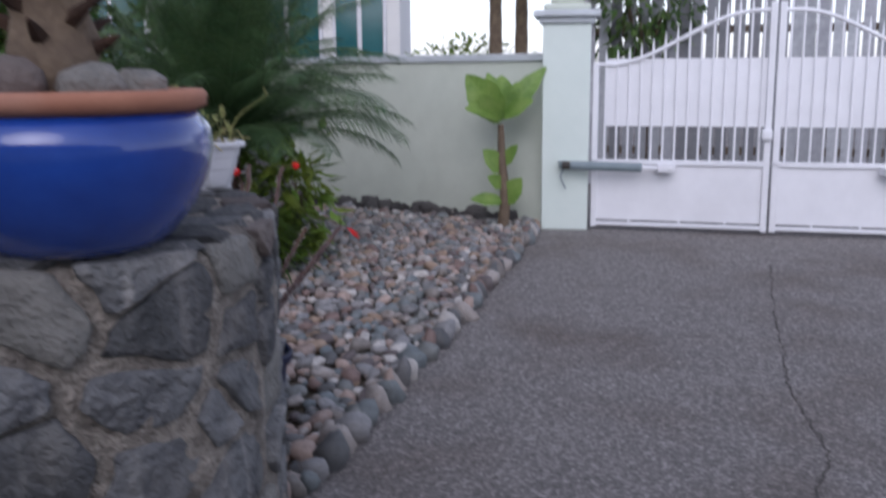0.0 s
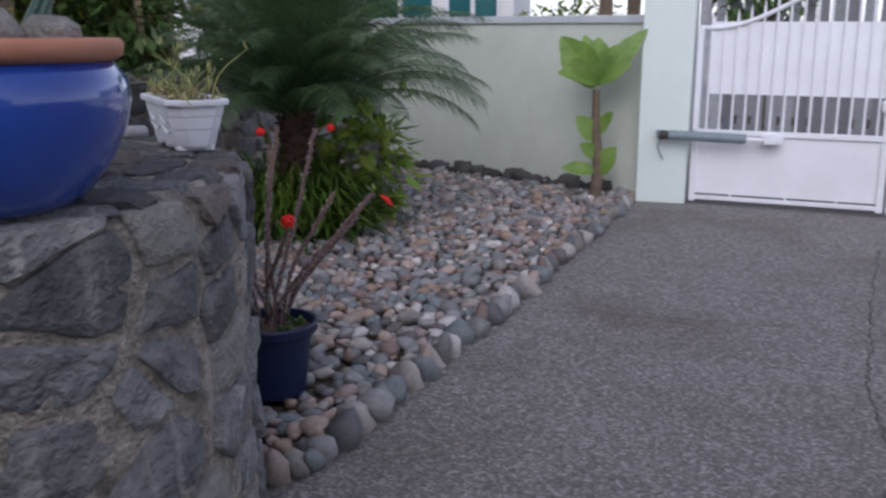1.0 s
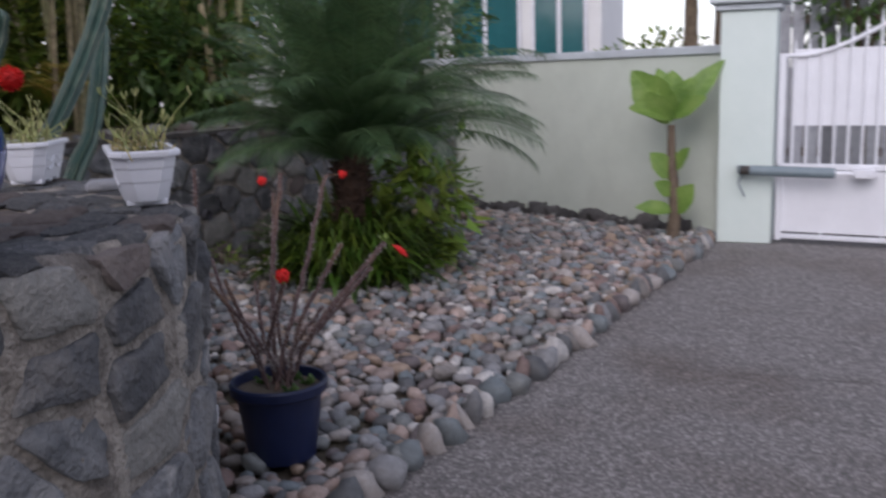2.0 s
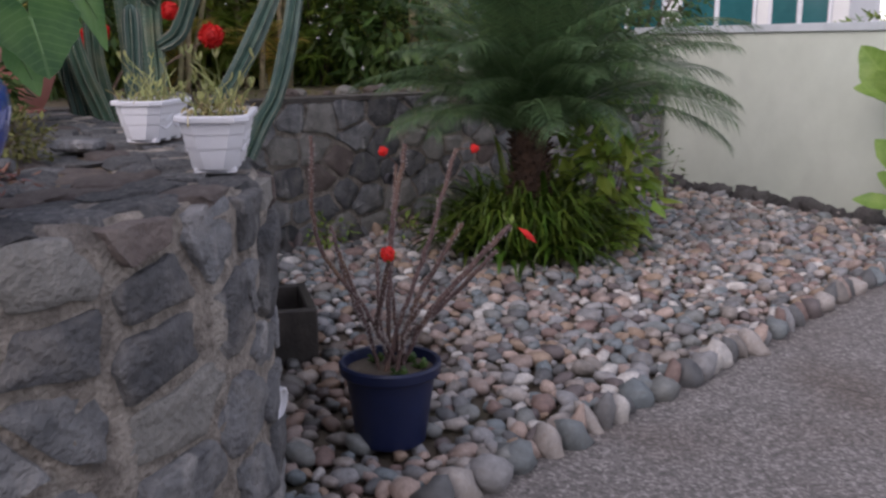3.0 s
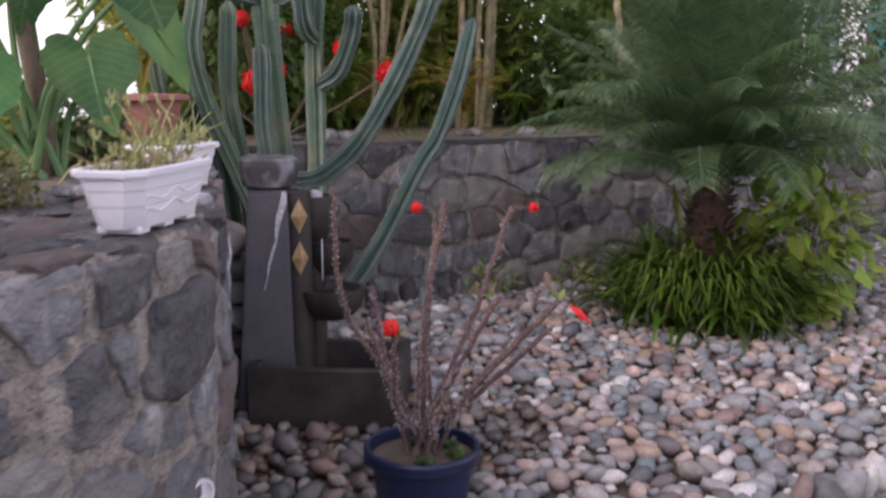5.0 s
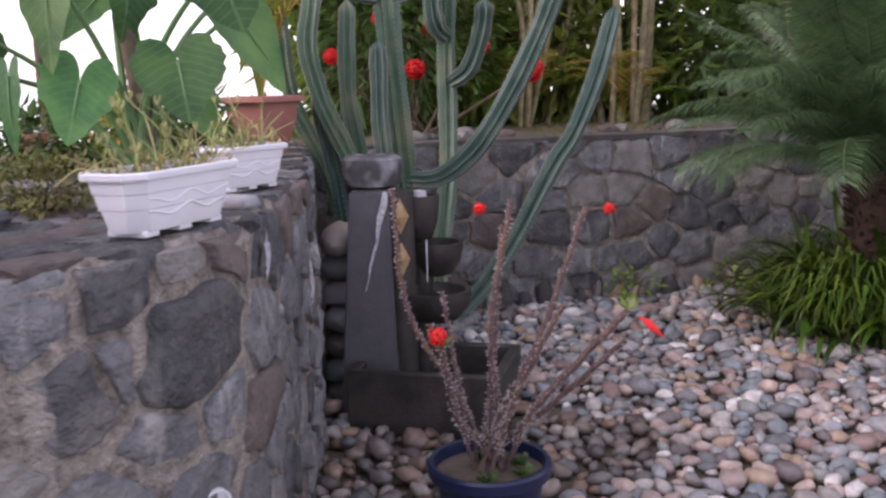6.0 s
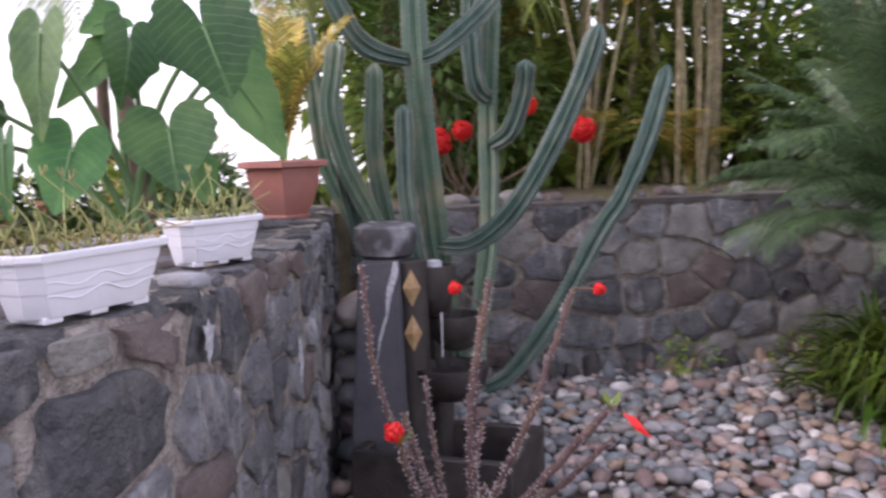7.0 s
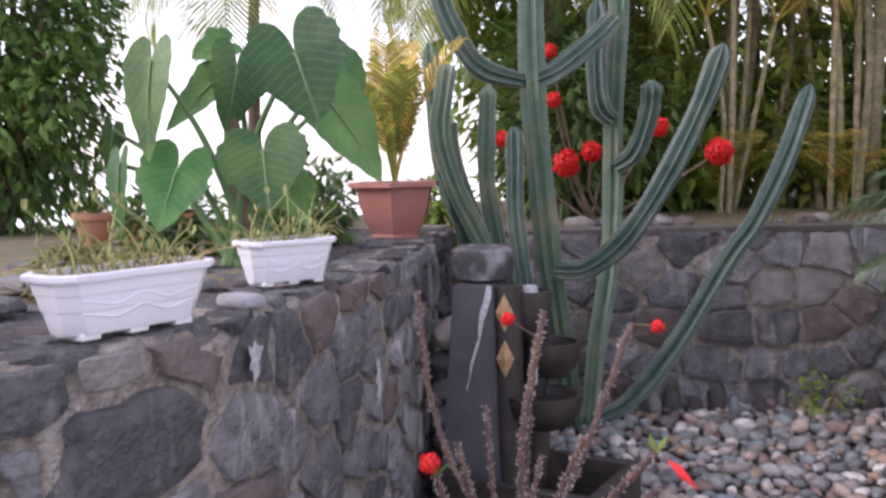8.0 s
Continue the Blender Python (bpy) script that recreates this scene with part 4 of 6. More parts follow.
def planter(m, rnd, label):
    """A white window-box with cut corners, moulded bands, a wavy relief and feet, and drying succulents in it."""
    ob = thing("planter", m, label, "planter", "white planters on the wall")

    def octo(L, W, z, c=0.035):
        return [Vector((x, y, z)) for x, y in ((-L / 2 + c, -W / 2), (L / 2 - c, -W / 2), (L / 2, -W / 2 + c), (L / 2, W / 2 - c), (L / 2 - c, W / 2), (-L / 2 + c, W / 2), (-L / 2, W / 2 - c), (-L / 2, -W / 2 + c))]
    prof = [(0.305, 0.115, 0.012), (0.31, 0.12, 0.016), (0.33, 0.138, 0.062), (0.334, 0.142, 0.064), (0.336, 0.144, 0.067), (0.348, 0.154, 0.098), (0.352, 0.158, 0.100), (0.354, 0.16, 0.103),
            (0.362, 0.166, 0.128), (0.382, 0.186, 0.130), (0.386, 0.19, 0.134), (0.386, 0.19, 0.144), (0.380, 0.184, 0.147), (0.355, 0.16, 0.147), (0.35, 0.155, 0.128)]
    bm = bmesh.new()
    rings = [[bm.verts.new(p) for p in octo(*q)] for q in prof]
    for a, b in zip(rings, rings[1:]):
        for i in range(8):
            bm.faces.new((a[i], a[(i + 1) % 8], b[(i + 1) % 8], b[i]))
    bm.faces.new(rings[0][::-1])
    body = part("box", bm, M_WPLAST, ob, "", 30)
    bm = bmesh.new()
    bm.faces.new([bm.verts.new(p) for p in octo(0.352, 0.157, 0.132)])
    part("soil", bm, M_SOIL, ob, "", 0)
    for sgn in (-1, 1):
        for k in (0, 1):
            bm = bmesh.new()
            pts = []
            for i in range(33):
                u = i / 32
                x = (u - 0.5) * 0.27
                z = 0.083 - 0.028 * k + 0.011 * math.cos((u - 0.5) * 4 * math.pi) * (1 - 1.2 * abs(u - 0.5))
                pts.append(Vector((x, sgn * (0.071 + (z - 0.064) * 0.18), z)))
            tube(bm, pts, 0.0026, 5)
            part("wave_relief", bm, M_WPLAST, body)
    for x in (-0.11, 0.0, 0.11):
        part("foot", nbox(0.045, 0.11, 0.016, pose(x, 0, 0.008), 0.003), M_WPLAST, ob)
    bm = bmesh.new()
    stalks(bm, rnd, 22, 0.16, 0.06, 0.03, 0.09, 0.128, 1.3, 0.0022)
    stalks(bm, rnd, 14, 0.16, 0.06, 0.08, 0.17, 0.128, 0.9, 0.0019)
    part("dry_stems", bm, M_SUCC, ob, "yellow-green drying stems", 0)
    bm = bmesh.new()
    for i in range(170):
        p = Vector((rnd.uniform(-0.17, 0.17), rnd.uniform(-0.075, 0.075), rnd.uniform(0.128, 0.165)))
        a = rnd.uniform(0, 6.3)
        d = Vector((math.cos(a), math.sin(a), rnd.uniform(-0.1, 0.9))) * rnd.uniform(0.015, 0.03)
        s = d.cross(Vector((0, 0, 1))).normalized() * 0.006
        bm.faces.new([bm.verts.new(q) for q in (p, p + d * 0.5 + s, p + d, p + d * 0.5 - s)])
    part("leaf_mat", bm, M_SUCC if rnd.random() < 0.5 else M_DRY, ob, "straw-coloured creeping leaves", 0)
    # trailing shoots over the ends
    bm = bmesh.new()
    for e in (-1, 1):
        for i in range(4):
            y = rnd.uniform(-0.06, 0.06)
            tube(bm, spline([(e * 0.15, y, 0.14), (e * 0.20, y, 0.165 + rnd.uniform(-0.01, 0.02)), (e * (0.24 + rnd.uniform(0, 0.05)), y + rnd.uniform(-0.02, 0.02), 0.15 + rnd.uniform(-0.02, 0.05))], 4), 0.0018, 4)
    part("trailing_shoots", bm, M_DRY, ob, "", 0)
    return ob


planter(pose(-0.728, 2.818, WALL_TOP + 0.012, 0, 0, 125.5) @ Matrix.Diagonal((1.03, 0.90, 0.94, 1)), random.Random(1), "white plastic window-box planter with drying succulents, at the wall's edge")
planter(pose(-1.38, 3.25, WALL_TOP + 0.012, 0, 0, 111) @ Matrix.Diagonal((0.74, 0.88, 0.89, 1)), random.Random(2), "white plastic window-box planter with leggy yellowing succulents")

hexpot = thing("terracotta_pot", pose(-3.0, 4.0, BED, 0, 0, 10), "six-sided pinkish terracotta pot on the raised bed", "plant pot")
bm = bmesh.new()
hexa(bm, [(0.13, 0), (0.135, 0.03), (0.12, 0.04), (0.15, 0.09), (0.185, 0.18), (0.195, 0.255), (0.235, 0.262), (0.235, 0.285), (0.20, 0.288), (0.19, 0.25)])
part("pot", bm, M_TERRA_PINK, hexpot, "", 25)
bm = bmesh.new()
hexa(bm, [(0.01, 0.25), (0.191, 0.25), (0.191, 0.256), (0.01, 0.262)])
part("soil", bm, M_SOIL, hexpot)
for x, y, r in ((-3.62, 2.62, 0.10), (-3.62, 3.05, 0.09), (-3.66, 2.78, 0.07)):
    p = thing("small_pot", pose(x, y, 1.015), "small reddish-brown terracotta pot on the raised bed", "plant pot", "small pots at the back")
    bm = bmesh.new()
    lathe(bm, [(r * 0.65, 0), (r * 0.95, r * 1.5), (r * 1.08, r * 1.52), (r * 1.08, r * 1.85), (r * 0.95, r * 1.85), (r * 0.9, r * 1.6)], 20)
    part("pot", bm, M_TERRA, p)
    bm = bmesh.new()
    rnd = random.Random(int(y * 100))
    for i in range(40):
        a, e = rnd.uniform(0, 6.3), rnd.uniform(0.3, 1.3)
        d = Vector((math.cos(a) * math.cos(e), math.sin(a) * math.cos(e), math.sin(e)))
        o = Vector((0, 0, r * 1.7))
        s = d.cross(Vector((0, 0, 1))).normalized() * 0.012
        L = rnd.uniform(0.08, 0.2)
        bm.faces.new([bm.verts.new(q) for q in (o, o + d * L * 0.6 + s, o + d * L, o + d * L * 0.6 - s)])
    part("leaves", bm, M_DARKLEAF, p, "", 0)

# ---- fountain ----
M_DRIP = mat("falling_water", (0.55, 0.56, 0.58), (0.70, 0.71, 0.73), 20.0, 0.2, 0.1, 60.0)
M_SCUFF = mat("scuffed_dark_stone", (0.035, 0.034, 0.036), (0.075, 0.072, 0.075), 10.0, 0.6, 0.4, 60.0, dirt=(0.36, 0.36, 0.38), dirt_scale=9.0, dirt_amount=0.8)
fount = thing("fountain", pose(-2.08, 4.08, 0), "dark cascading garden fountain with bowls and ochre diamonds, dry", "fountain")
F = Matrix.Translation((2.08, -4.08, 0))
U, V = Vector((0.735, 0.678, 0)), Vector((-0.678, 0.735, 0))
c0 = Vector((-2.0, 3.88, 0))


def panel(a, b, z0, z1, thick, inward):
    """An upright slab between plan places a and b."""
    bm = bmesh.new()
    vs = []
    for z in (z0, z1):
        vs.append([bm.verts.new(F @ Vector((p.x, p.y, z))) for p in (a, b, b + inward * thick, a + inward * thick)])
    bm.faces.new(vs[0][::-1])
    bm.faces.new(vs[1])
    for i in range(4):
        bm.faces.new((vs[0][i], vs[0][(i + 1) % 4], vs[1][(i + 1) % 4], vs[1][i]))
    bmesh.ops.bevel(bm, geom=bm.edges[:], offset=0.006, segments=1, affect="EDGES")
    return bm


BL, BW, BH = 0.64, 0.50, 0.225
part("basin_side", panel(c0, c0 + U * BL, -0.04, BH, 0.045, V), M_FOUNT, fount)
part("basin_side", panel(c0 + V * BW, c0 + V * BW + U * BL, -0.04, BH, 0.045, -V), M_FOUNT, fount)
part("basin_end", panel(c0 + U * (BL - 0.045) + V * 0.045, c0 + U * (BL - 0.045) + V * (BW - 0.045), -0.04, BH, 0.045, U), M_FOUNT, fount)
part("basin_end", panel(c0 + V * 0.045, c0 + V * (BW - 0.045), -0.04, BH, 0.045, U), M_FOUNT, fount)
part("basin_floor", panel(c0 + V * 0.045, c0 + V * 0.045 + U * BL, -0.04, 0.02, BW - 0.09, V), M_FOUNT, fount)
# tapered pillar: narrow top, wider foot
bm = bmesh.new()
tops = [Vector((-2.13, 4.0, 0.935)), Vector((-2.03, 4.13, 0.935)), Vector((-2.19, 4.26, 0.935)), Vector((-2.29, 4.12, 0.935))]
feet = [Vector((-2.13, 3.92, 0.0)), Vector((-1.97, 4.10, 0.0)), Vector((-2.12, 4.32, 0.0)), Vector((-2.36, 4.12, 0.0))]
lo, hi = [bm.verts.new(F @ p) for p in feet], [bm.verts.new(F @ p) for p in tops]
bm.faces.new(lo[::-1])
bm.faces.new(hi)
for i in range(4):
    bm.faces.new((lo[i], lo[(i + 1) % 4], hi[(i + 1) % 4], hi[i]))
bmesh.ops.bevel(bm, geom=bm.edges[:], offset=0.008, segments=2, affect="EDGES")
part("pillar", bm, M_FOUNT_GREY, fount, "slate-grey tapered pillar")
# a pale lime run down the pillar's front
bm = bmesh.new()
prev = None
for i in range(9):
    t = i / 10
    base = tops[0].lerp(tops[1], 0.93 - 0.5 * t).lerp(feet[0].lerp(feet[1], 0.8 - 0.55 * t), t * 0.55) + Vector((0.006, -0.006, 0)) + (tops[1] - tops[0]) * 0.025 * math.sin(i * 1.9)
    w = (0.013 * (1.0 - t) ** 2 + 0.002) * (0.6 + 0.8 * abs(math.sin(i * 2.3)))
    e = (tops[1] - tops[0]).normalized() * w
    pair = [bm.verts.new(F @ (base - e)), bm.verts.new(F @ (base + e))]
    if prev:
        bm.faces.new((prev[0], pair[0], pair[1], prev[1]))
    prev = pair
part("lime_streak", bm, M_LIME, fount, "white limescale run", 0)
for z in (0.83, 0.65):
    o = Vector((0.9, -0.42, 0)).normalized()
    n = Vector((-o.y, o.x, 0))
    c = Vector((-2.0, 4.165, z))
    bm = bmesh.new()
    ring = [bm.verts.new(F @ (c + q)) for q in (n * -0.036, Vector((0, 0, -0.075)), n * 0.036, Vector((0, 0, 0.075)))]
    tip = bm.verts.new(F @ (c + o * 0.02))
    for i in range(4):
        bm.faces.new((ring[i], ring[(i + 1) % 4], tip))
    bm.faces.new(ring[::-1])
    part("diamond", bm, M_OCHRE, fount, "ochre glazed diamond", 0)


def bowl_at(x, y, z, r, hgt, material=M_FOUNT, n=28):
    bm = bmesh.new()
    lathe(bm, [(r * 0.35, 0), (r * 0.6, hgt * 0.08), (r * 0.9, hgt * 0.45), (r, hgt * 0.85), (r * 1.0, hgt), (r * 0.86, hgt), (r * 0.8, hgt * 0.75), (r * 0.4, hgt * 0.5)], n, F @ Matrix.Translation((x, y, z)))
    return bm


part("bowl", bowl_at(-2.08, 4.31, 0.70, 0.085, 0.20), M_FOUNT, fount, "black spill bowl")
part("bowl", bowl_at(-2.13, 4.42, 0.53, 0.12, 0.15), M_FOUNT, fount, "black spill bowl")
part("bowl", bowl_at(-2.0, 4.33, 0.36, 0.15, 0.14), M_FOUNT, fount, "black spill bowl")
bm = bmesh.new()
tube(bm, [F @ Vector((-2.16, 4.36, 0.0)), F @ Vector((-2.16, 4.36, 0.75))], 0.055, 14)
part("riser", bm, M_FOUNT, fount)
bm = bmesh.new()
tube(bm, [F @ Vector((-2.06, 4.20, 0.0)), F @ Vector((-2.06, 4.20, 0.93))], 0.06, 14)
part("column", bm, M_FOUNT, fount)
bm = bmesh.new()
hexa(bm, [(0.085, 0.935), (0.115, 0.95), (0.13, 1.01), (0.128, 1.06), (0.105, 1.075), (0.05, 1.07)], 12, F @ Matrix.Translation((-2.19, 4.15, 0)))
part("top_stone", bm, M_SCUFF, fount, "grey rounded top stone, scuffed white")
bm = bmesh.new()
lathe(bm, [(0.02, 0.93), (0.035, 0.94), (0.032, 0.965), (0.012, 0.97)], 12, F @ Matrix.Translation((-2.06, 4.295, -0.045)))
part("spout", bm, M_LIME, fount, "pale spout")
bm = bmesh.new()
tube(bm, [F @ Vector(q) for q in ((-2.055, 4.30, 0.90), (-2.04, 4.305, 0.86), (-2.035, 4.31, 0.74), (-2.035, 4.31, 0.53))], lambda t: 0.0065 - 0.004 * t, 7)
part("water_thread", bm, M_DRIP, fount, "thin pale thread of falling water")
# dry-stacked stones beside the fountain
rnd = random.Random(31)
for i in range(7):
    for k in range(2):
        x, y = -2.36 - 0.17 * k, 4.07 + 0.09 * k
        bm = blob(0.11, 0.085, 0.062, i * 3 + k + 0.3, 0.2)
        bmesh.ops.rotate(bm, verts=bm.verts, matrix=Matrix.Rotation(rnd.uniform(0, 3), 3, "Z"))
        bmesh.ops.translate(bm, verts=bm.verts, vec=(x + rnd.uniform(-0.02, 0.02), y + rnd.uniform(-0.02, 0.02), 0.0 + i * 0.115))
        tagged(part("stacked_stone", bm, M_EDGE), "rounded grey stone in a dry stack by the fountain", "stone", "dry-stacked stones")

# ---- euphorbia in its navy pot ----
navy = thing("navy_pot", pose(-0.795, 3.725, -0.015), "dark navy plastic flowerpot standing on the pebbles", "plant pot")
bm = bmesh.new()
lathe(bm, [(0.118, 0), (0.125, 0.006), (0.158, 0.25), (0.172, 0.253), (0.180, 0.262), (0.182, 0.292), (0.176, 0.300), (0.164, 0.298), (0.160, 0.262)], 44)
part("pot", bm, M_NAVY, navy, "", 35)
bm = bmesh.new()
lathe(bm, [(0.01, 0.255), (0.161, 0.255), (0.161, 0.262), (0.01, 0.272)], 24)
part("soil", bm, M_SOIL, navy)
bm = bmesh.new()
for x, y in ((0.07, -0.06), (-0.08, 0.03), (0.02, 0.09), (0.09, 0.05)):
    for k in range(14):
        a, h = k * 2.4, 0.02 + 0.004 * (k % 6)
        o, d = Vector((x, y, 0.262)), Vector((math.cos(a), math.sin(a), 0))
        w = Vector((-d.y, d.x, 0)) * 0.004
        bm.faces.new([bm.verts.new(v) for v in (o - w, o + w, o + d * 0.02 + w + Vector((0, 0, h)), o + d * 0.035 + Vector((0, 0, h * 0.8)))])
tagged(part("weeds", bm, M_DARKLEAF, navy, "small green weeds in the pot", 0), kind="stuff")

euph = thing("crown_of_thorns", pose(-0.795, 3.725, 0.25), "leggy spiny crown-of-thorns with bare stems and few red flowers", "plant")
E0 = Vector((-0.795, 3.725, 0.25))
rnd = random.Random(17)
STEMS = [  # tip, a bend on the way, thickness
    ((-0.97, 3.53, 1.08), (-0.99, 3.58, 0.72), 0.011), ((-0.77, 3.80, 1.04), (-0.80, 3.75, 0.72), 0.014), ((-0.67, 3.99, 1.01), (-0.74, 3.86, 0.62), 0.013),
    ((-0.42, 3.91, 0.77), (-0.64, 3.81, 0.50), 0.016), ((-1.05, 3.74, 0.74), (-0.96, 3.73, 0.50), 0.010), ((-0.55, 3.80, 0.78), (-0.70, 3.77, 0.52), 0.013),
    ((-0.64, 3.47, 0.70), (-0.77, 3.60, 0.44), 0.014), ((-0.93, 3.62, 0.68), (-0.87, 3.66, 0.46), 0.011), ((-0.58, 3.66, 0.58), (-0.71, 3.69, 0.42), 0.012),
    ((-0.50, 3.98, 0.66), (-0.68, 3.84, 0.44), 0.013), ((-0.93, 3.86, 0.62), (-0.87, 3.78, 0.42), 0.010), ((-0.80, 3.79, 0.97), (-0.81, 3.76, 0.6), 0.010)]
for i, (tip, mid, r) in enumerate(STEMS):
    a = i * 2.4
    base = Vector((0.045 * math.cos(a), 0.045 * math.sin(a), 0.0))
    pts = spline([base, (Vector(mid) - E0) * 0.45 + base * 0.5 + Vector((0, 0, 0.02)), Vector(mid) - E0, Vector(tip) - E0], 9)
    for p in pts[2:-1]:
        p += Vector((rnd.uniform(-1, 1), rnd.uniform(-1, 1), 0)) * 0.004
    bm = bmesh.new()
    tube(bm, pts, lambda t: 0.63 * r * (0.75 + 0.35 * math.sin(2.6 * t)), 7)
    stem = part("stem", bm, M_EUPH, euph)
    bm = bmesh.new()
    for p, q in zip(pts[6:], pts[7:]):
        d = (q - p).normalized()
        for k in range(10):
            o = p.lerp(q, rnd.random())
            b = rnd.uniform(0, 6.3)
            s = d.orthogonal().normalized()
            out = s * math.cos(b) + d.cross(s) * math.sin(b)
            o += out * r * 0.6
            e1 = d * 0.0022
            e2 = d.cross(out) * 0.0022
            tipv = bm.verts.new(o + out * rnd.uniform(0.006, 0.013) + d * 0.003)
            c = [bm.verts.new(o + x) for x in (e1, e2, -e1, -e2)]
            for j in range(4):
                bm.faces.new((c[j], c[(j + 1) % 4], tipv))
    part("thorns", bm, M_THORN, stem, "", 0)
    if i in (3, 6):
        bm = bmesh.new()
        for k in range(4):
            b = k * 1.7 + i
            d = Vector((math.cos(b), math.sin(b), 0.9)).normalized()
            o = pts[-1]
            s = d.cross(Vector((0, 0, 1))).normalized() * 0.009
            bm.faces.new([bm.verts.new(v) for v in (o, o + d * 0.025 + s, o + d * 0.05, o + d * 0.025 - s)])
        part("leaf", bm, M_SHRUB, stem, "small yellow-green leaves", 0)


def bloom(bm, c, r, rnd, n=48):
    for i in range(n):
        z = 1 - 2 * (i + 0.5) / n
        a = i * 2.4
        q = math.sqrt(max(0, 1 - z * z))
        d = Vector((q * math.cos(a), q * math.sin(a), z))
        s = d.orthogonal().normalized()
        s = (s * math.cos(i) + d.cross(s) * math.sin(i)).normalized()
        t = d.cross(s)
        p = c + d * r * rnd.uniform(0.66, 1.12)
        w = r * rnd.uniform(2.0, 2.8) / math.sqrt(n)
        vs = [bm.verts.new(p + s * w), bm.verts.new(p + t * w + d * w * 0.3), bm.verts.new(p - s * w), bm.verts.new(p - t * w + d * w * 0.3), bm.verts.new(c + d * r * 0.5)]
        bm.faces.new(vs[:4])
        for j in range(4):
            bm.faces.new((vs[j], vs[(j + 1) % 4], vs[4]))
    return bm


for p, r in (((-0.81, 3.72, 1.02), 0.016), ((-0.62, 4.03, 1.01), 0.015), ((-0.635, 3.455, 0.735), 0.023)):
    bm = bloom(bmesh.new(), Vector(p) - E0, r, rnd)
    part("flower", bm, M_RED, euph, "scarlet flower head", 0)
    bm = bmesh.new()
    near_tip = min((Vector(t) for t, m_, r_ in STEMS), key=lambda v: (v - Vector(p)).length)
    tube(bm, [near_tip - E0, Vector(p) - E0], 0.0022, 5)
    part("flower_stalk", bm, M_EUPH, euph)
bm = bmesh.new()
o = Vector((-0.40, 3.925, 0.76)) - E0
for k in range(3):
    d = Vector((0.05, 0.03 + 0.01 * k, -0.035 - 0.012 * k))
    s = Vector((0, 0.006, 0.008))
    bm.faces.new([bm.verts.new(v) for v in (o, o + d * 0.5 + s, o + d, o + d * 0.5 - s)])
part("faded_leaf", bm, M_RED, euph, "faded orange-red hanging leaf", 0)

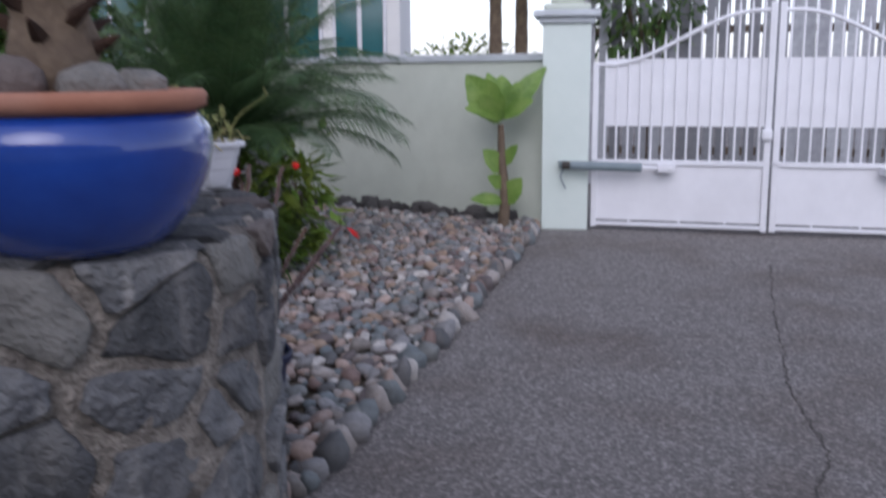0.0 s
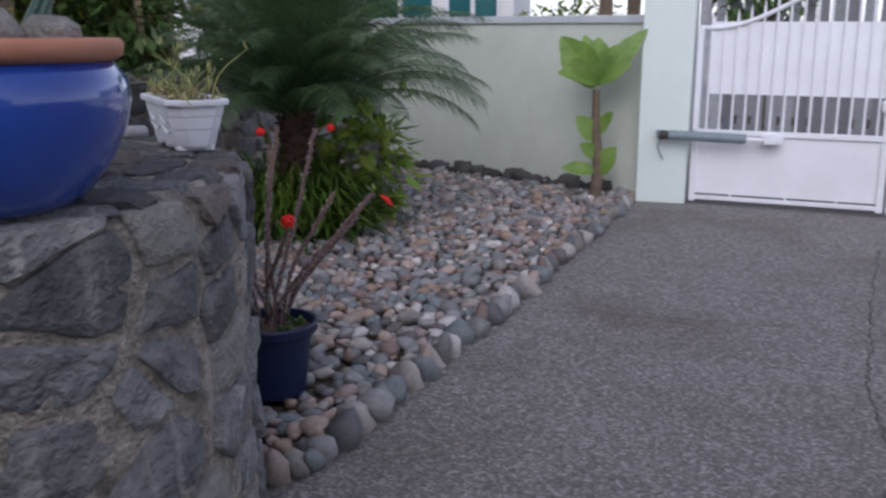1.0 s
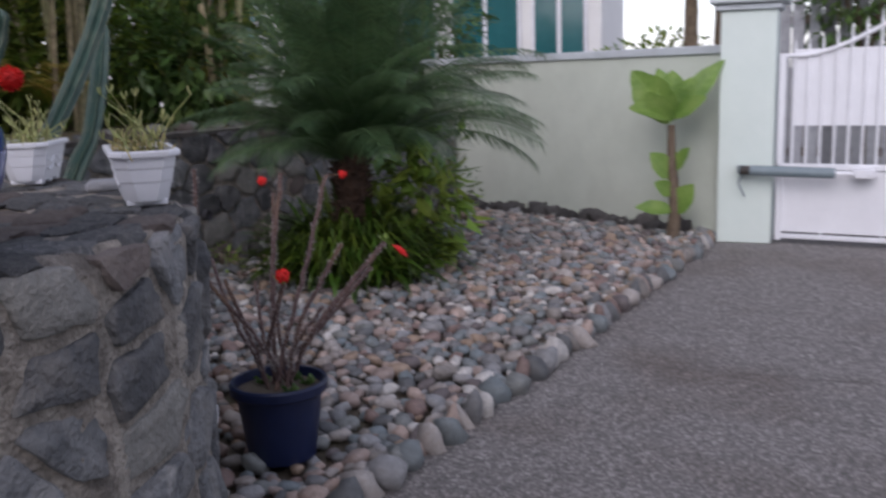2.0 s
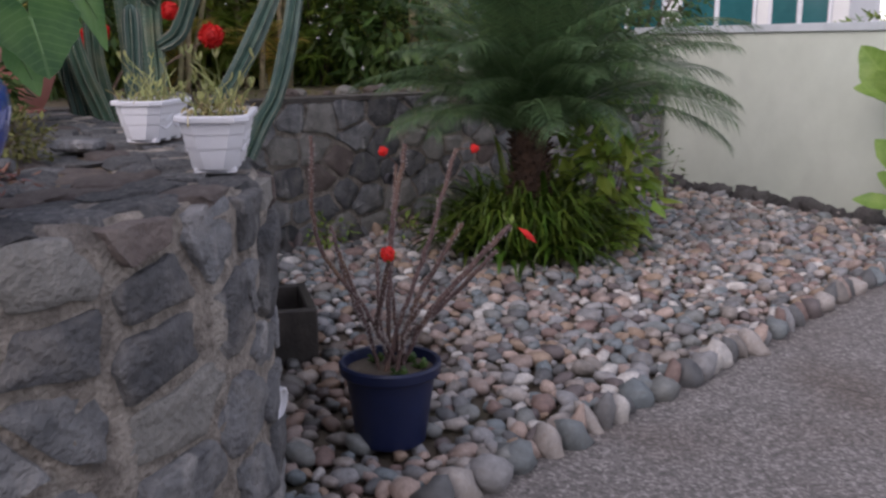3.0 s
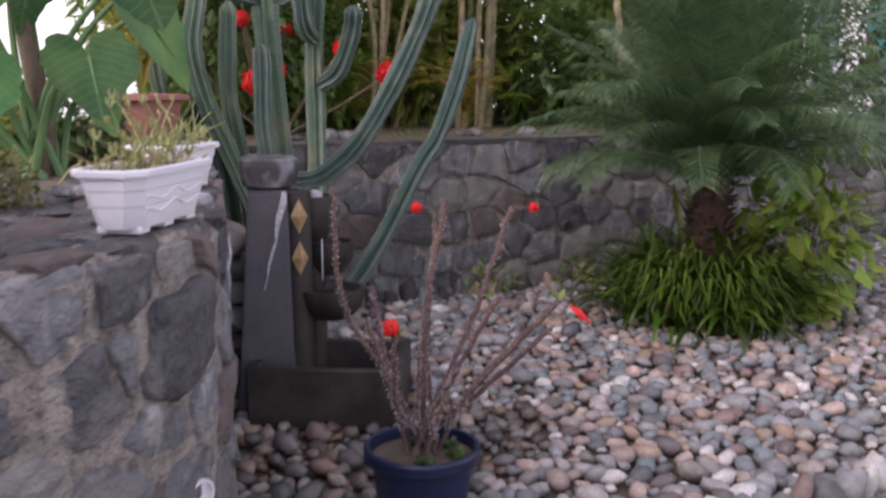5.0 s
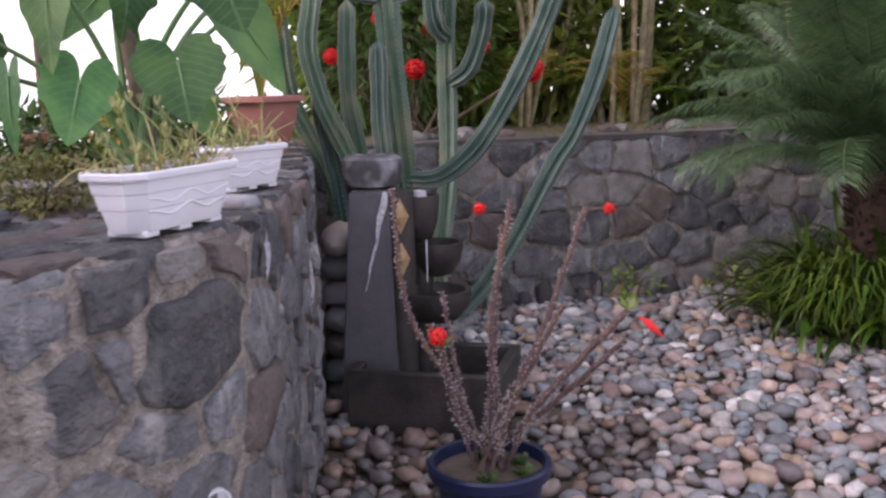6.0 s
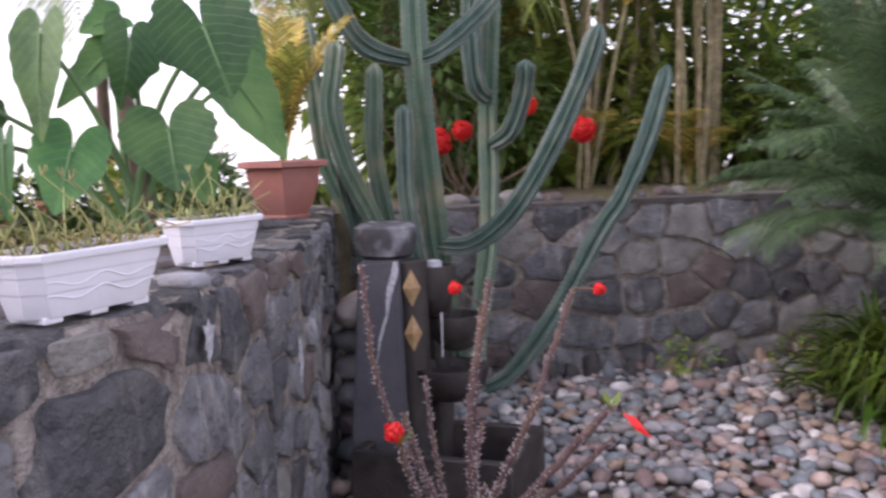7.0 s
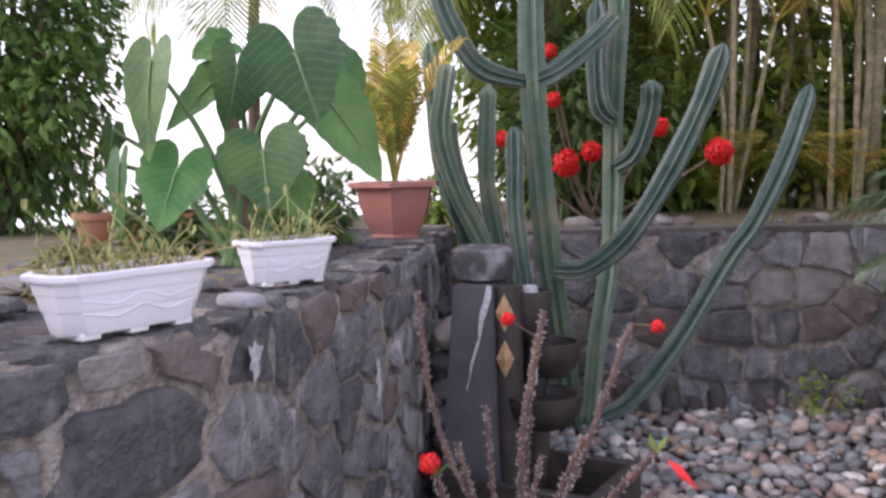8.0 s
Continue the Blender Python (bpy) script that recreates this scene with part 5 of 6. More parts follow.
# ---- cactus ----
cactus = thing("columnar_cactus", pose(-3.1, 4.9, 0), "tall blue-green candelabra cactus rooted in the pebbles", "cactus")
C0 = Vector((-3.1, 4.9, 0))
ARMS = [
    ("stem", M_CACTUS, 0.068, [(-3.20, 5.01, -0.05), (-3.08, 4.91, 0.37), (-3.02, 4.81, 0.85), (-2.99, 4.75, 1.29), (-2.99, 4.71, 1.79), (-3.01, 4.71, 2.36), (-3.01, 4.70, 2.9)]),
    ("arm", M_CACTUS_B, 0.055, [(-3.00, 4.80, 0.86), (-2.90, 4.95, 0.87), (-2.76, 5.10, 1.03), (-2.65, 5.26, 1.33), (-2.55, 5.38, 1.65), (-2.47, 5.45, 1.93)]),
    ("stem", M_CACTUS, 0.058, [(-3.21, 5.11, -0.05), (-3.28, 5.19, 0.37), (-3.38, 5.32, 0.79), (-3.48, 5.40, 1.2), (-3.51, 5.42, 1.61), (-3.49, 5.45, 2.30), (-3.48, 5.45, 2.8)]),
    ("arm", M_CACTUS_B, 0.055, [(-3.45, 5.40, 1.36), (-3.36, 5.48, 1.45), (-3.28, 5.52, 1.66), (-3.23, 5.51, 1.83)]),
    ("arm", M_CACTUS_B, 0.055, [(-3.46, 5.39, 1.63), (-3.45, 5.31, 1.70), (-3.46, 5.29, 1.92), (-3.45, 5.30, 2.3)]),
    ("arm", M_CACTUS_B, 0.058, [(-3.22, 5.07, -0.02), (-3.21, 5.34, 0.07), (-3.15, 5.61, 0.39), (-3.11, 5.91, 0.85), (-3.09, 6.065, 1.05), (-3.16, 6.315, 1.40), (-3.23, 6.53, 1.81)]),
    ("arm", M_CACTUS_B, 0.052, [(-2.99, 4.66, 1.79), (-2.96, 4.81, 1.84), (-2.97, 5.03, 2.00), (-3.01, 5.18, 2.13)]),
    ("arm", M_CACTUS_B, 0.052, [(-2.99, 4.72, 1.79), (-3.00, 4.45, 1.86), (-3.00, 4.31, 2.04), (-3.02, 4.24, 2.27), (-3.02, 4.22, 2.7)]),
    ("stem", M_CACTUS, 0.047, [(-2.80, 4.52, -0.05), (-2.78, 4.50, 0.6), (-2.86, 4.40, 1.00), (-2.85, 4.26, 1.28), (-2.83, 4.18, 1.54), (-2.80, 4.19, 1.72), (-2.79, 4.21, 1.86)]),
    ("stem", M_CACTUS, 0.045, [(-2.92, 4.62, -0.05), (-2.92, 4.56, 0.6), (-2.93, 4.49, 1.02), (-2.95, 4.45, 1.29), (-2.95, 4.45, 1.54), (-2.94, 4.46, 1.78)]),
    ("stem", M_CACTUS_B, 0.043, [(-2.78, 4.66, -0.05), (-2.76, 4.60, 0.5), (-2.75, 4.55, 0.88), (-2.76, 4.52, 1.16), (-2.76, 4.52, 1.40), (-2.76, 4.52, 1.57)]),
    ("stem", M_CACTUS, 0.043, [(-3.04, 4.60, -0.05), (-3.04, 4.52, 0.6), (-3.06, 4.46, 1.01), (-3.09, 4.36, 1.30), (-3.10, 4.31, 1.55), (-3.10, 4.32, 1.62)]),
    ("stem", M_CACTUS, 0.047, [(-3.40, 4.75, -0.05), (-3.52, 4.62, 0.8), (-3.59, 4.44, 1.28), (-3.60, 4.39, 1.69), (-3.61, 4.37, 2.06)]),
    ("stem", M_CACTUS_B, 0.04, [(-2.90, 4.42, 0.3), (-2.95, 4.36, 0.9), (-2.96, 4.30, 1.2), (-2.94, 4.28, 1.45)])]
rnd = random.Random(41)
for name, m_, r, pts in ARMS:
    P = spline([Vector(p) - C0 for p in pts], 9)
    bm = bmesh.new()
    n_ = len(P)

    def girth(t, r=r, n_=n_):
        end = (1 - t) * n_
        k = 1.0 if end > 3 else math.sqrt(max(0.04, 1 - ((3 - end) / 3.05) ** 2))
        foot = 0.72 + 0.28 * min(1, t * 4) if name == "arm" else 0.85 + 0.15 * min(1, t * 3)
        return r * k * foot * (1 + 0.05 * math.sin(t * 23 + r * 900))
    tube(bm, P, girth, 8, 8, 0.42)
    limb = part(name, bm, m_, cactus, "", 28)
    bm = bmesh.new()
    side = None
    for i in range(1, n_ - 2):
        d = (P[i + 1] - P[i - 1]).normalized()
        if side is None:
            side = (P[1] - P[0]).normalized().orthogonal().normalized()
        side = (side - d * side.dot(d)).normalized()
        up = d.cross(side)
        for j in range(8):
            for f in (0.0, 0.5):
                a = 2 * math.pi * j / 8
                o = P[i].lerp(P[i + 1], f) + (side * math.cos(a) + up * math.sin(a)) * girth(i / (n_ - 1)) * 1.0
                u = (side * math.cos(a) + up * math.sin(a))
                w = d.cross(u) * 0.0035
                c = [bm.verts.new(o + x) for x in (d * 0.004, w * 0.7, -d * 0.004, -w * 0.7)]
                tp = bm.verts.new(o + u * 0.004)
                for k in range(4):
                    bm.faces.new((c[k], c[(k + 1) % 4], tp))
    part("areoles", bm, M_SPINE, limb, "pale spine cushions along the ribs", 0)


# ---- cycad and the ferns at its foot ----
def frond(bm, rnd, length, elev, droop, leaf=0.16, pairs=46, width=0.012, vee=0.5, start=0.12, r0=0.009, hang=0.30):
    """A feather frond along +x: a stalk that rises at elev degrees and arches over, with two rows of narrow leaflets."""
    pts, p, a = [], Vector((0, 0, 0)), radians(elev)
    n = 26
    bend = rnd.uniform(-0.12, 0.12)
    for i in range(n + 1):
        pts.append(p.copy())
        a -= radians(droop) * (0.3 + 1.4 * i / n) / n
        p = p + Vector((math.cos(a), bend * i / n, math.sin(a))) * length / n
    tube(bm, pts, lambda t: r0 * (1 - 0.8 * t), 5)
    for i in range(pairs):
        t = start + (1 - start) * i / pairs
        f = t * n
        k = min(n - 1, int(f))
        o = pts[k].lerp(pts[k + 1], f - k)
        d = (pts[k + 1] - pts[k]).normalized()
        up = Vector((0, 1, 0)).cross(d) * -1
        L = leaf * (0.45 + 1.1 * math.sin(math.pi * (0.12 + 0.82 * (t - start) / (1 - start)))) * 0.75
        for s in (-1, 1):
            out = Vector((0, s, 0)) + d * (0.55 + 0.5 * t) + up * vee * rnd.uniform(0.6, 1.2)
            out.normalize()
            e = d * width * 0.5
            m1 = o + out * L * 0.55 - Vector((0, 0, 0.2 * hang * L))
            tip = o + out * L - Vector((0, 0, hang * rnd.uniform(0.7, 1.3) * L))
            vs = [bm.verts.new(q) for q in (o - e * 0.6, o + e * 0.6, m1 + e, tip, m1 - e)]
            bm.faces.new((vs[0], vs[1], vs[2], vs[4]))
            bm.faces.new((vs[4], vs[2], vs[3]))
    return bm


rnd = random.Random(71)
cyc = thing("cycad", pose(-1.60, 6.85, GROUND), "sago cycad with a shaggy brown trunk and dark feathery fronds", "cycad")
bm = bmesh.new()
tube(bm, spline([(0, 0, 0), (0, 0, 0.3), (0.01, -0.01, 0.6), (0.02, -0.02, 0.95)], 6), lambda t: 0.098 + 0.022 * math.sin(3 * t), 22)
for v in bm.verts:
    v.co.x += 0.03 * noise.noise(v.co * 9)
    v.co.y += 0.03 * noise.noise(v.co * 9 + Vector((4, 0, 0)))
for i in range(260):
    a, z = i * 2.39996, 0.10 + 0.86 * i / 260
    d = Vector((math.cos(a), math.sin(a), 0.75)).normalized()
    p = Vector((0.012, -0.012, z)) + Vector((math.cos(a), math.sin(a), 0)) * 0.115
    d = (d + Vector((rnd.uniform(-0.5, 0.5), rnd.uniform(-0.5, 0.5), rnd.uniform(-0.5, 0.4)))).normalized()
    q = rnd.uniform(0.5, 1.2)
    tube(bm, [p, p + d * 0.035 * q, p + d * 0.06 * q], lambda t: 0.015 * (1 - 0.8 * t), 5)
part("trunk", bm, M_CYCT, cyc, "shaggy trunk of old leaf bases")
for ring, (count, elev, droop, length) in enumerate(((14, 85, 22, 1.50), (20, 75, 34, 1.60), (24, 65, 44, 1.62), (24, 53, 54, 1.60), (26, 40, 66, 1.42))):
    shapes = []
    for v in range(4):
        bm = frond(bmesh.new(), rnd, length * rnd.uniform(0.88, 1.1), elev + rnd.uniform(-9, 9), droop + rnd.uniform(-22, 20), 0.24, 96, 0.0080, 0.22, 0.10, 0.009, 0.5)
        me = mesh(bm, "frond")
        me.materials.append(M_CYC)
        shapes.append(me)
    for i in range(count):
        az = 360 * i / count + ring * 17 + rnd.uniform(-12, 12)
        # the side towards the rubble wall is shorter
        shy = max(0.0, math.cos(radians(az - 205)))
        k = 1 - 0.24 * shy * (ring > 1)
        piece("frond", shapes[i % 4], cyc, pose(0.02, -0.02, 0.84 + 0.018 * (4 - ring), rnd.uniform(-16, 16), rnd.uniform(-12, 9), az) @ Matrix.Diagonal((k, k, k, 1)))


def blades(bm, rnd, n, radius, h, lean, width, centre=(0, 0, 0), dome=0.5):
    """Arching narrow leaves from a wide tuft."""
    for i in range(n):
        a, q = rnd.uniform(0, 6.283), radius * math.sqrt(rnd.random())
        o = Vector(centre) + Vector((q * math.cos(a), q * math.sin(a), rnd.uniform(0, h * dome) * (1 - 0.5 * q / radius)))
        b = a + rnd.uniform(-0.9, 0.9)
        d = Vector((math.cos(b), math.sin(b), 0))
        L, k = h * rnd.uniform(0.45, 1.0), lean * rnd.uniform(0.5, 1.3)
        p1, p2, p3 = o + d * L * 0.25 * k + Vector((0, 0, L * 0.5)), o + d * L * 0.65 * k + Vector((0, 0, L * 0.62)), o + d * L * 1.1 * k + Vector((0, 0, L * rnd.uniform(0.25, 0.5)))
        s = Vector((-d.y, d.x, 0)) * width * rnd.uniform(0.6, 1.2)
        vs = [bm.verts.new(v) for v in (o, p1 - s, p1 + s, p2 - s, p2 + s, p3)]
        bm.faces.new((vs[0], vs[2], vs[1]))
        bm.faces.new((vs[1], vs[2], vs[4], vs[3]))
        bm.faces.new((vs[3], vs[4], vs[5]))
    return bm


def leaf_cloud(bm, rnd, n, rx, ry, rz, size, centre=(0, 0, 0), shell=0.45, droop=0.3, ratio=0.45):
    """Many folded pointed leaves scattered through an uneven ellipsoid."""
    c = Vector(centre)
    while n > 0:
        p = Vector((rnd.uniform(-1, 1), rnd.uniform(-1, 1), rnd.uniform(-1, 1)))
        if not shell < p.length < 1 + 0.35 * noise.noise(p * 2.2 + c):
            continue
        n -= 1
        o = c + Vector((p.x * rx, p.y * ry, p.z * rz))
        d = (p.normalized() + Vector((rnd.uniform(-1, 1), rnd.uniform(-1, 1), rnd.uniform(-1, 0.6) - droop))).normalized()
        L = size * rnd.uniform(0.6, 1.25)
        s = d.cross(Vector((rnd.uniform(-0.3, 0.3), rnd.uniform(-0.3, 0.3), 1))).normalized() * L * ratio * 0.5
        u = d.cross(s).normalized() * L * 0.08
        vs = [bm.verts.new(v) for v in (o, o + d * L * 0.45 + s + u, o + d * L, o + d * L * 0.45 - s + u, o + d * L * 0.5)]
        bm.faces.new((vs[0], vs[4], vs[1]))
        bm.faces.new((vs[1], vs[4], vs[2]))
        bm.faces.new((vs[2], vs[4], vs[3]))
        bm.faces.new((vs[3], vs[4], vs[0]))
    return bm


def strap(rnd, length, width, elev, droop):
    """One folded sword-shaped leaf along +x, arching over."""
    bm = bmesh.new()
    p, a, rows = Vector((0, 0, 0)), radians(elev), []
    n = 8
    for i in range(n + 1):
        t = i / n
        w = width * (0.55 + 0.75 * math.sin(math.pi * min(1, 0.15 + 0.8 * t))) * (1 - t ** 4) * 0.5
        rows.append([bm.verts.new(p + Vector((0, k * w, abs(k) * w * 0.5))) for k in (-1, 0, 1)])
        a -= radians(droop) * (0.3 + 1.4 * t) / n
        p = p + Vector((math.cos(a), 0, math.sin(a))) * length / n
    for r, q in zip(rows, rows[1:]):
        for k in (0, 1):
            bm.faces.new((r[k], r[k + 1], q[k + 1], q[k]))
    me = mesh(bm, "leaf")
    me.materials.append(M_FERN)
    me.shade_smooth()
    return me


clump = thing("strap_leaved_clump", pose(-1.62, 6.84, GROUND), "dense clump of arching green strap leaves round the cycad's foot", "plant")
shapes = [strap(rnd, rnd.uniform(0.40, 0.64), rnd.uniform(0.024, 0.040), rnd.uniform(45, 80), rnd.uniform(80, 145)) for v in range(10)]
for i in range(298):
    a, q = i * 2.39996, 0.06 + 0.40 * math.sqrt(rnd.random())
    piece("leaf", shapes[i % 10], clump, pose(q * math.cos(a), q * math.sin(a), rnd.uniform(0.0, 0.60) * (1 - q / 0.5), rnd.uniform(-24, 24), rnd.uniform(-28, 22), math.degrees(a) + rnd.uniform(-100, 100)))
bm = leaf_cloud(bmesh.new(), rnd, 620, 0.44, 0.44, 0.25, 0.10, (0, 0, 0.18), 0.2)
part("under_leaves", bm, M_DARKLEAF, clump, "dark inner leaves", 0)
bm = blades(bmesh.new(), rnd, 1500, 0.40, 0.50, 0.85, 0.0085, (0, 0, 0.0), 0.75)
part("blades", bm, M_BLADE, clump, "finer arching leaves through the clump", 0)


def shrub(name, m, label, rnd, leaves, stems, material, size, dims, ratio=0.45):
    ob = thing(name, m, label, "shrub")
    for i in range(stems):
        bm = bmesh.new()
        a = rnd.uniform(0, 6.3)
        top = Vector((math.cos(a) * dims[0] * 0.7, math.sin(a) * dims[1] * 0.7, dims[2] * rnd.uniform(1.0, 1.7)))
        tube(bm, spline([(0.02 * math.cos(a), 0.02 * math.sin(a), 0), top * 0.5 + Vector((0, 0, 0.05)), top], 5), lambda t: 0.009 * (1.2 - t) * max(1, dims[2] * 2), 5)
        part("stem", bm, M_BARK, ob)
    part("leaves", leaf_cloud(bmesh.new(), rnd, leaves, *dims, size, (0, 0, dims[2]), 0.3, 0.3, ratio), material, ob, "", 0)
    return ob


shrub("leafy_shrub", pose(-1.22, 7.28, GROUND), "bright yellow-green broad-leaved shrub beside the cycad", rnd, 330, 12, M_LEMON, 0.21, (0.36, 0.28, 0.52), 0.46)
shrub("leafy_shrub", pose(-1.40, 9.45, GROUND), "sparse leggy weed in the corner of the walls", rnd, 46, 6, M_DARKLEAF, 0.10, (0.20, 0.18, 0.32))
shrub("weed", pose(-2.92, 6.40, GROUND), "low bright green weed at the wall's foot", rnd, 130, 4, M_SHRUB, 0.06, (0.16, 0.16, 0.13))
shrub("weed", pose(-2.70, 7.05, GROUND), "low bright green weed at the wall's foot", rnd, 110, 4, M_SHRUB, 0.06, (0.15, 0.15, 0.12))

# ---- lime-leaved plant by the pillar ----
def broad_leaf(bm, base, tip, width, normal, heart=0.0, cup=0.18, ripple=0.02, n=12):
    """A broad blade from base to tip, folded along its midrib; heart: lobes behind the stalk."""
    base, tip = Vector(base), Vector(tip)
    d = tip - base
    L = d.length
    d.normalize()
    nrm = Vector(normal)
    nrm = (nrm - d * nrm.dot(d)).normalized()
    s = d.cross(nrm)
    rows = []
    uvs = {}
    for i in range(n + 1):
        u = i / n
        x = u * (1 + heart) - heart
        if x < 0:
            q = math.sqrt(max(0.0, 1 - (x / heart) ** 2))
            w_out, w_in = 0.46 + 0.46 * q, 0.46 - 0.46 * q
        elif heart:
            w_out, w_in = 0.92 * (1 - x ** 1.7) ** 0.85 + 0.10 * math.sin(math.pi * min(1, x * 2.2)) * (x < 0.45), 0.0
        else:
            w_out, w_in = math.sin(math.pi * min(1, 0.04 + 0.96 * x) ** 0.85) ** 0.75, 0.0
        w_out *= 1 + 0.05 * math.sin(x * 13 + L * 40) + 0.03 * math.sin(x * 31 + L * 90)
        row = []
        for v, half in ((-1, -1), (-0.75, -1), (-0.5, -1), (-0.25, -1), (0, -1), (0, 1), (0.25, 1), (0.5, 1), (0.75, 1), (1, 1)):
            vv = (w_in + (w_out - w_in) * abs(v)) * half
            w = width / 2
            wave = ripple * L * math.sin((x - 0.38 * abs(vv)) * 9 * 2 * math.pi) * min(1, abs(vv) * 3) * (1 - abs(v)) ** 0.7
            p = base + d * x * L + s * vv * w + nrm * (cup * abs(vv) ** 1.5 * w + wave - 0.12 * L * max(0, x) ** 2 - 0.10 * L * max(0, -x))
            row.append(bm.verts.new(p))
            uvs[row[-1]] = (x, abs(vv))
        rows.append(row)
    for a, b in zip(rows, rows[1:]):
        for j in (0, 1, 2, 3, 5, 6, 7, 8):
            try:
                bm.faces.new((a[j], a[j + 1], b[j + 1], b[j]))
            except ValueError:
                pass
    layer = bm.loops.layers.uv.new("leaf")
    for f in bm.faces:
        for lp in f.loops:
            lp[layer].uv = uvs[lp.vert]
    bmesh.ops.remove_doubles(bm, verts=bm.verts, dist=0.0008)
    return bm


lime = thing("broad_leaved_plant", pose(0.57, 8.72, GROUND), "young lime-green broad-leaved plant by the gate pillar", "plant")
K = Vector((0.57, 8.72, GROUND))
bm = bmesh.new()
tube(bm, spline([(0, 0, 0), (0.02, 0, 0.3), (-0.01, 0, 0.65), (-0.02, 0.02, 0.98)], 5), lambda t: 0.058 - 0.028 * t, 10)
part("stem", bm, M_BARK, lime)
for b, t, w in (((0.53, 8.72, 1.0), (0.24, 8.58, 1.36), 0.27), ((0.55, 8.73, 1.0), (0.56, 8.68, 1.36), 0.24), ((0.56, 8.74, 0.98), (0.94, 8.66, 1.45), 0.17),
                ((0.55, 8.72, 0.95), (0.36, 8.55, 1.18), 0.17), ((0.56, 8.72, 0.5), (0.40, 8.6, 0.70), 0.16), ((0.58, 8.70, 0.20), (0.72, 8.60, 0.44), 0.17), ((0.56, 8.70, 0.22), (0.28, 8.58, 0.27), 0.12),
                ((0.56, 8.74, 0.98), (0.70, 8.66, 1.30), 0.16), ((0.53, 8.72, 0.98), (0.24, 8.50, 1.10), 0.19), ((0.58, 8.70, 1.0), (0.80, 8.50, 1.16), 0.15), ((0.55, 8.76, 1.0), (0.45, 8.84, 1.40), 0.18),
                ((0.57, 8.73, 0.55), (0.68, 8.62, 0.74), 0.11), ((0.56, 8.70, 0.36), (0.44, 8.56, 0.46), 0.12)):
    bm = broad_leaf(bmesh.new(), Vector(b) - K, Vector(t) - K, w * 1.15, (rnd.uniform(-0.5, 0.6), -1, rnd.uniform(0.1, 0.9)), 0.0, rnd.uniform(0.1, 0.4), 0.03, 18)
    leaf = part("leaf", bm, M_CROTON, lime, "", 60)

# ---- elephant ear ----
ear = thing("elephant_ear", pose(-2.25, 3.2, BED), "elephant-ear plant with large heart-shaped green leaves", "plant")
E1 = Vector((-2.25, 3.2, BED))
rnd = random.Random(91)
bm = bmesh.new()
tube(bm, spline([(0, 0, -0.03), (0.02, 0.02, 0.2), (-0.02, 0.0, 0.45), (-0.05, -0.02, 0.62)], 7), lambda t: 0.042 - 0.016 * t, 12)
part("pseudostem", bm, M_BARK, ear, "brown fibrous main stem")
BIG = [((-1.783, 3.362, 1.779), (-1.69, 3.413, 1.559), 0.35, (0.93, -0.30, 0.25), 0.62), ((-2.015, 3.507, 1.642), (-2.016, 3.72, 1.354), 0.28, (0.75, -0.1, 0.6), 0.45), ((-2.151, 2.909, 1.789), (-2.071, 2.86, 1.441), 0.21, (0.8, -0.62, 0.2), 0.28),
       ((-2.139, 2.977, 1.399), (-2.035, 2.90, 1.205), 0.27, (0.9, -0.15, 0.35), 0.55), ((-1.928, 3.262, 1.459), (-1.844, 3.26, 1.265), 0.33, (0.9, -0.3, 0.35), 0.50)]
SMALL = [((-2.343, 3.171, 1.766), (-2.217, 2.948, 1.567), 0.17, (0.7, 0.1, 0.7), 0.3), ((-2.286, 3.217, 1.786), (-2.226, 3.174, 1.545), 0.25, (0.85, 0.4, 0.2), 0.4), ((-2.379, 3.185, 1.881), (-2.344, 3.056, 1.828), 0.16, (0.8, 0.0, 0.5), 0.35),
         ((-2.133, 3.576, 1.774), (-2.131, 3.655, 1.578), 0.21, (0.85, 0.4, 0.2), 0.4), ((-2.32, 2.782, 1.432), (-2.259, 2.754, 1.15), 0.11, (0.7, -0.7, 0.1), 0.25), ((-2.417, 2.763, 1.56), (-2.369, 2.742, 1.412), 0.11, (0.7, 0.6, 0.1), 0.3),
         ((-2.181, 3.40, 1.335), (-2.119, 3.438, 1.188), 0.16, (0.9, -0.2, 0.4), 0.4)]
for b, t, w, nrm, heart in BIG + SMALL:
    b, t = Vector(b) - E1, Vector(t) - E1
    leaf = part("leaf", broad_leaf(bmesh.new(), b, t, w, nrm, heart, 0.20, 0.009, 34), M_EAR, ear, "", 70)
    bm = bmesh.new()
    foot = Vector((rnd.uniform(-0.06, 0.06), rnd.uniform(-0.08, 0.08), 0))
    tube(bm, spline([foot, foot.lerp(b, 0.5) + Vector((-0.05, 0, 0.10)), b], 7), lambda q: 0.017 - 0.009 * q, 7)
    part("stalk", bm, M_STEM, leaf, "pale green leaf stalk")
    bm = bmesh.new()
    tube(bm, [b + Vector(nrm) * 0.004, b.lerp(t, 0.6) + Vector(nrm).normalized() * -0.004], lambda q: 0.005 - 0.003 * q, 5)
    part("midrib", bm, M_STEM, leaf)

# ---- golden palm in the six-sided pot ----
gold = thing("potted_palm", pose(-3.0, 4.0, BED + 0.26), "small palm with yellowed fronds in the terracotta pot", "palm")
for i in range(15):
    bm = frond(bmesh.new(), rnd, rnd.uniform(0.48, 0.78), rnd.uniform(75, 89), rnd.uniform(15, 48), 0.15, 26, 0.014, 0.3, 0.3, 0.008)
    bmesh.ops.rotate(bm, verts=bm.verts, matrix=Matrix.Rotation(i * 2.4, 3, "Z"))
    part("frond", bm, M_GOLD if i % 5 else M_PALMLEAF, gold, "", 0)

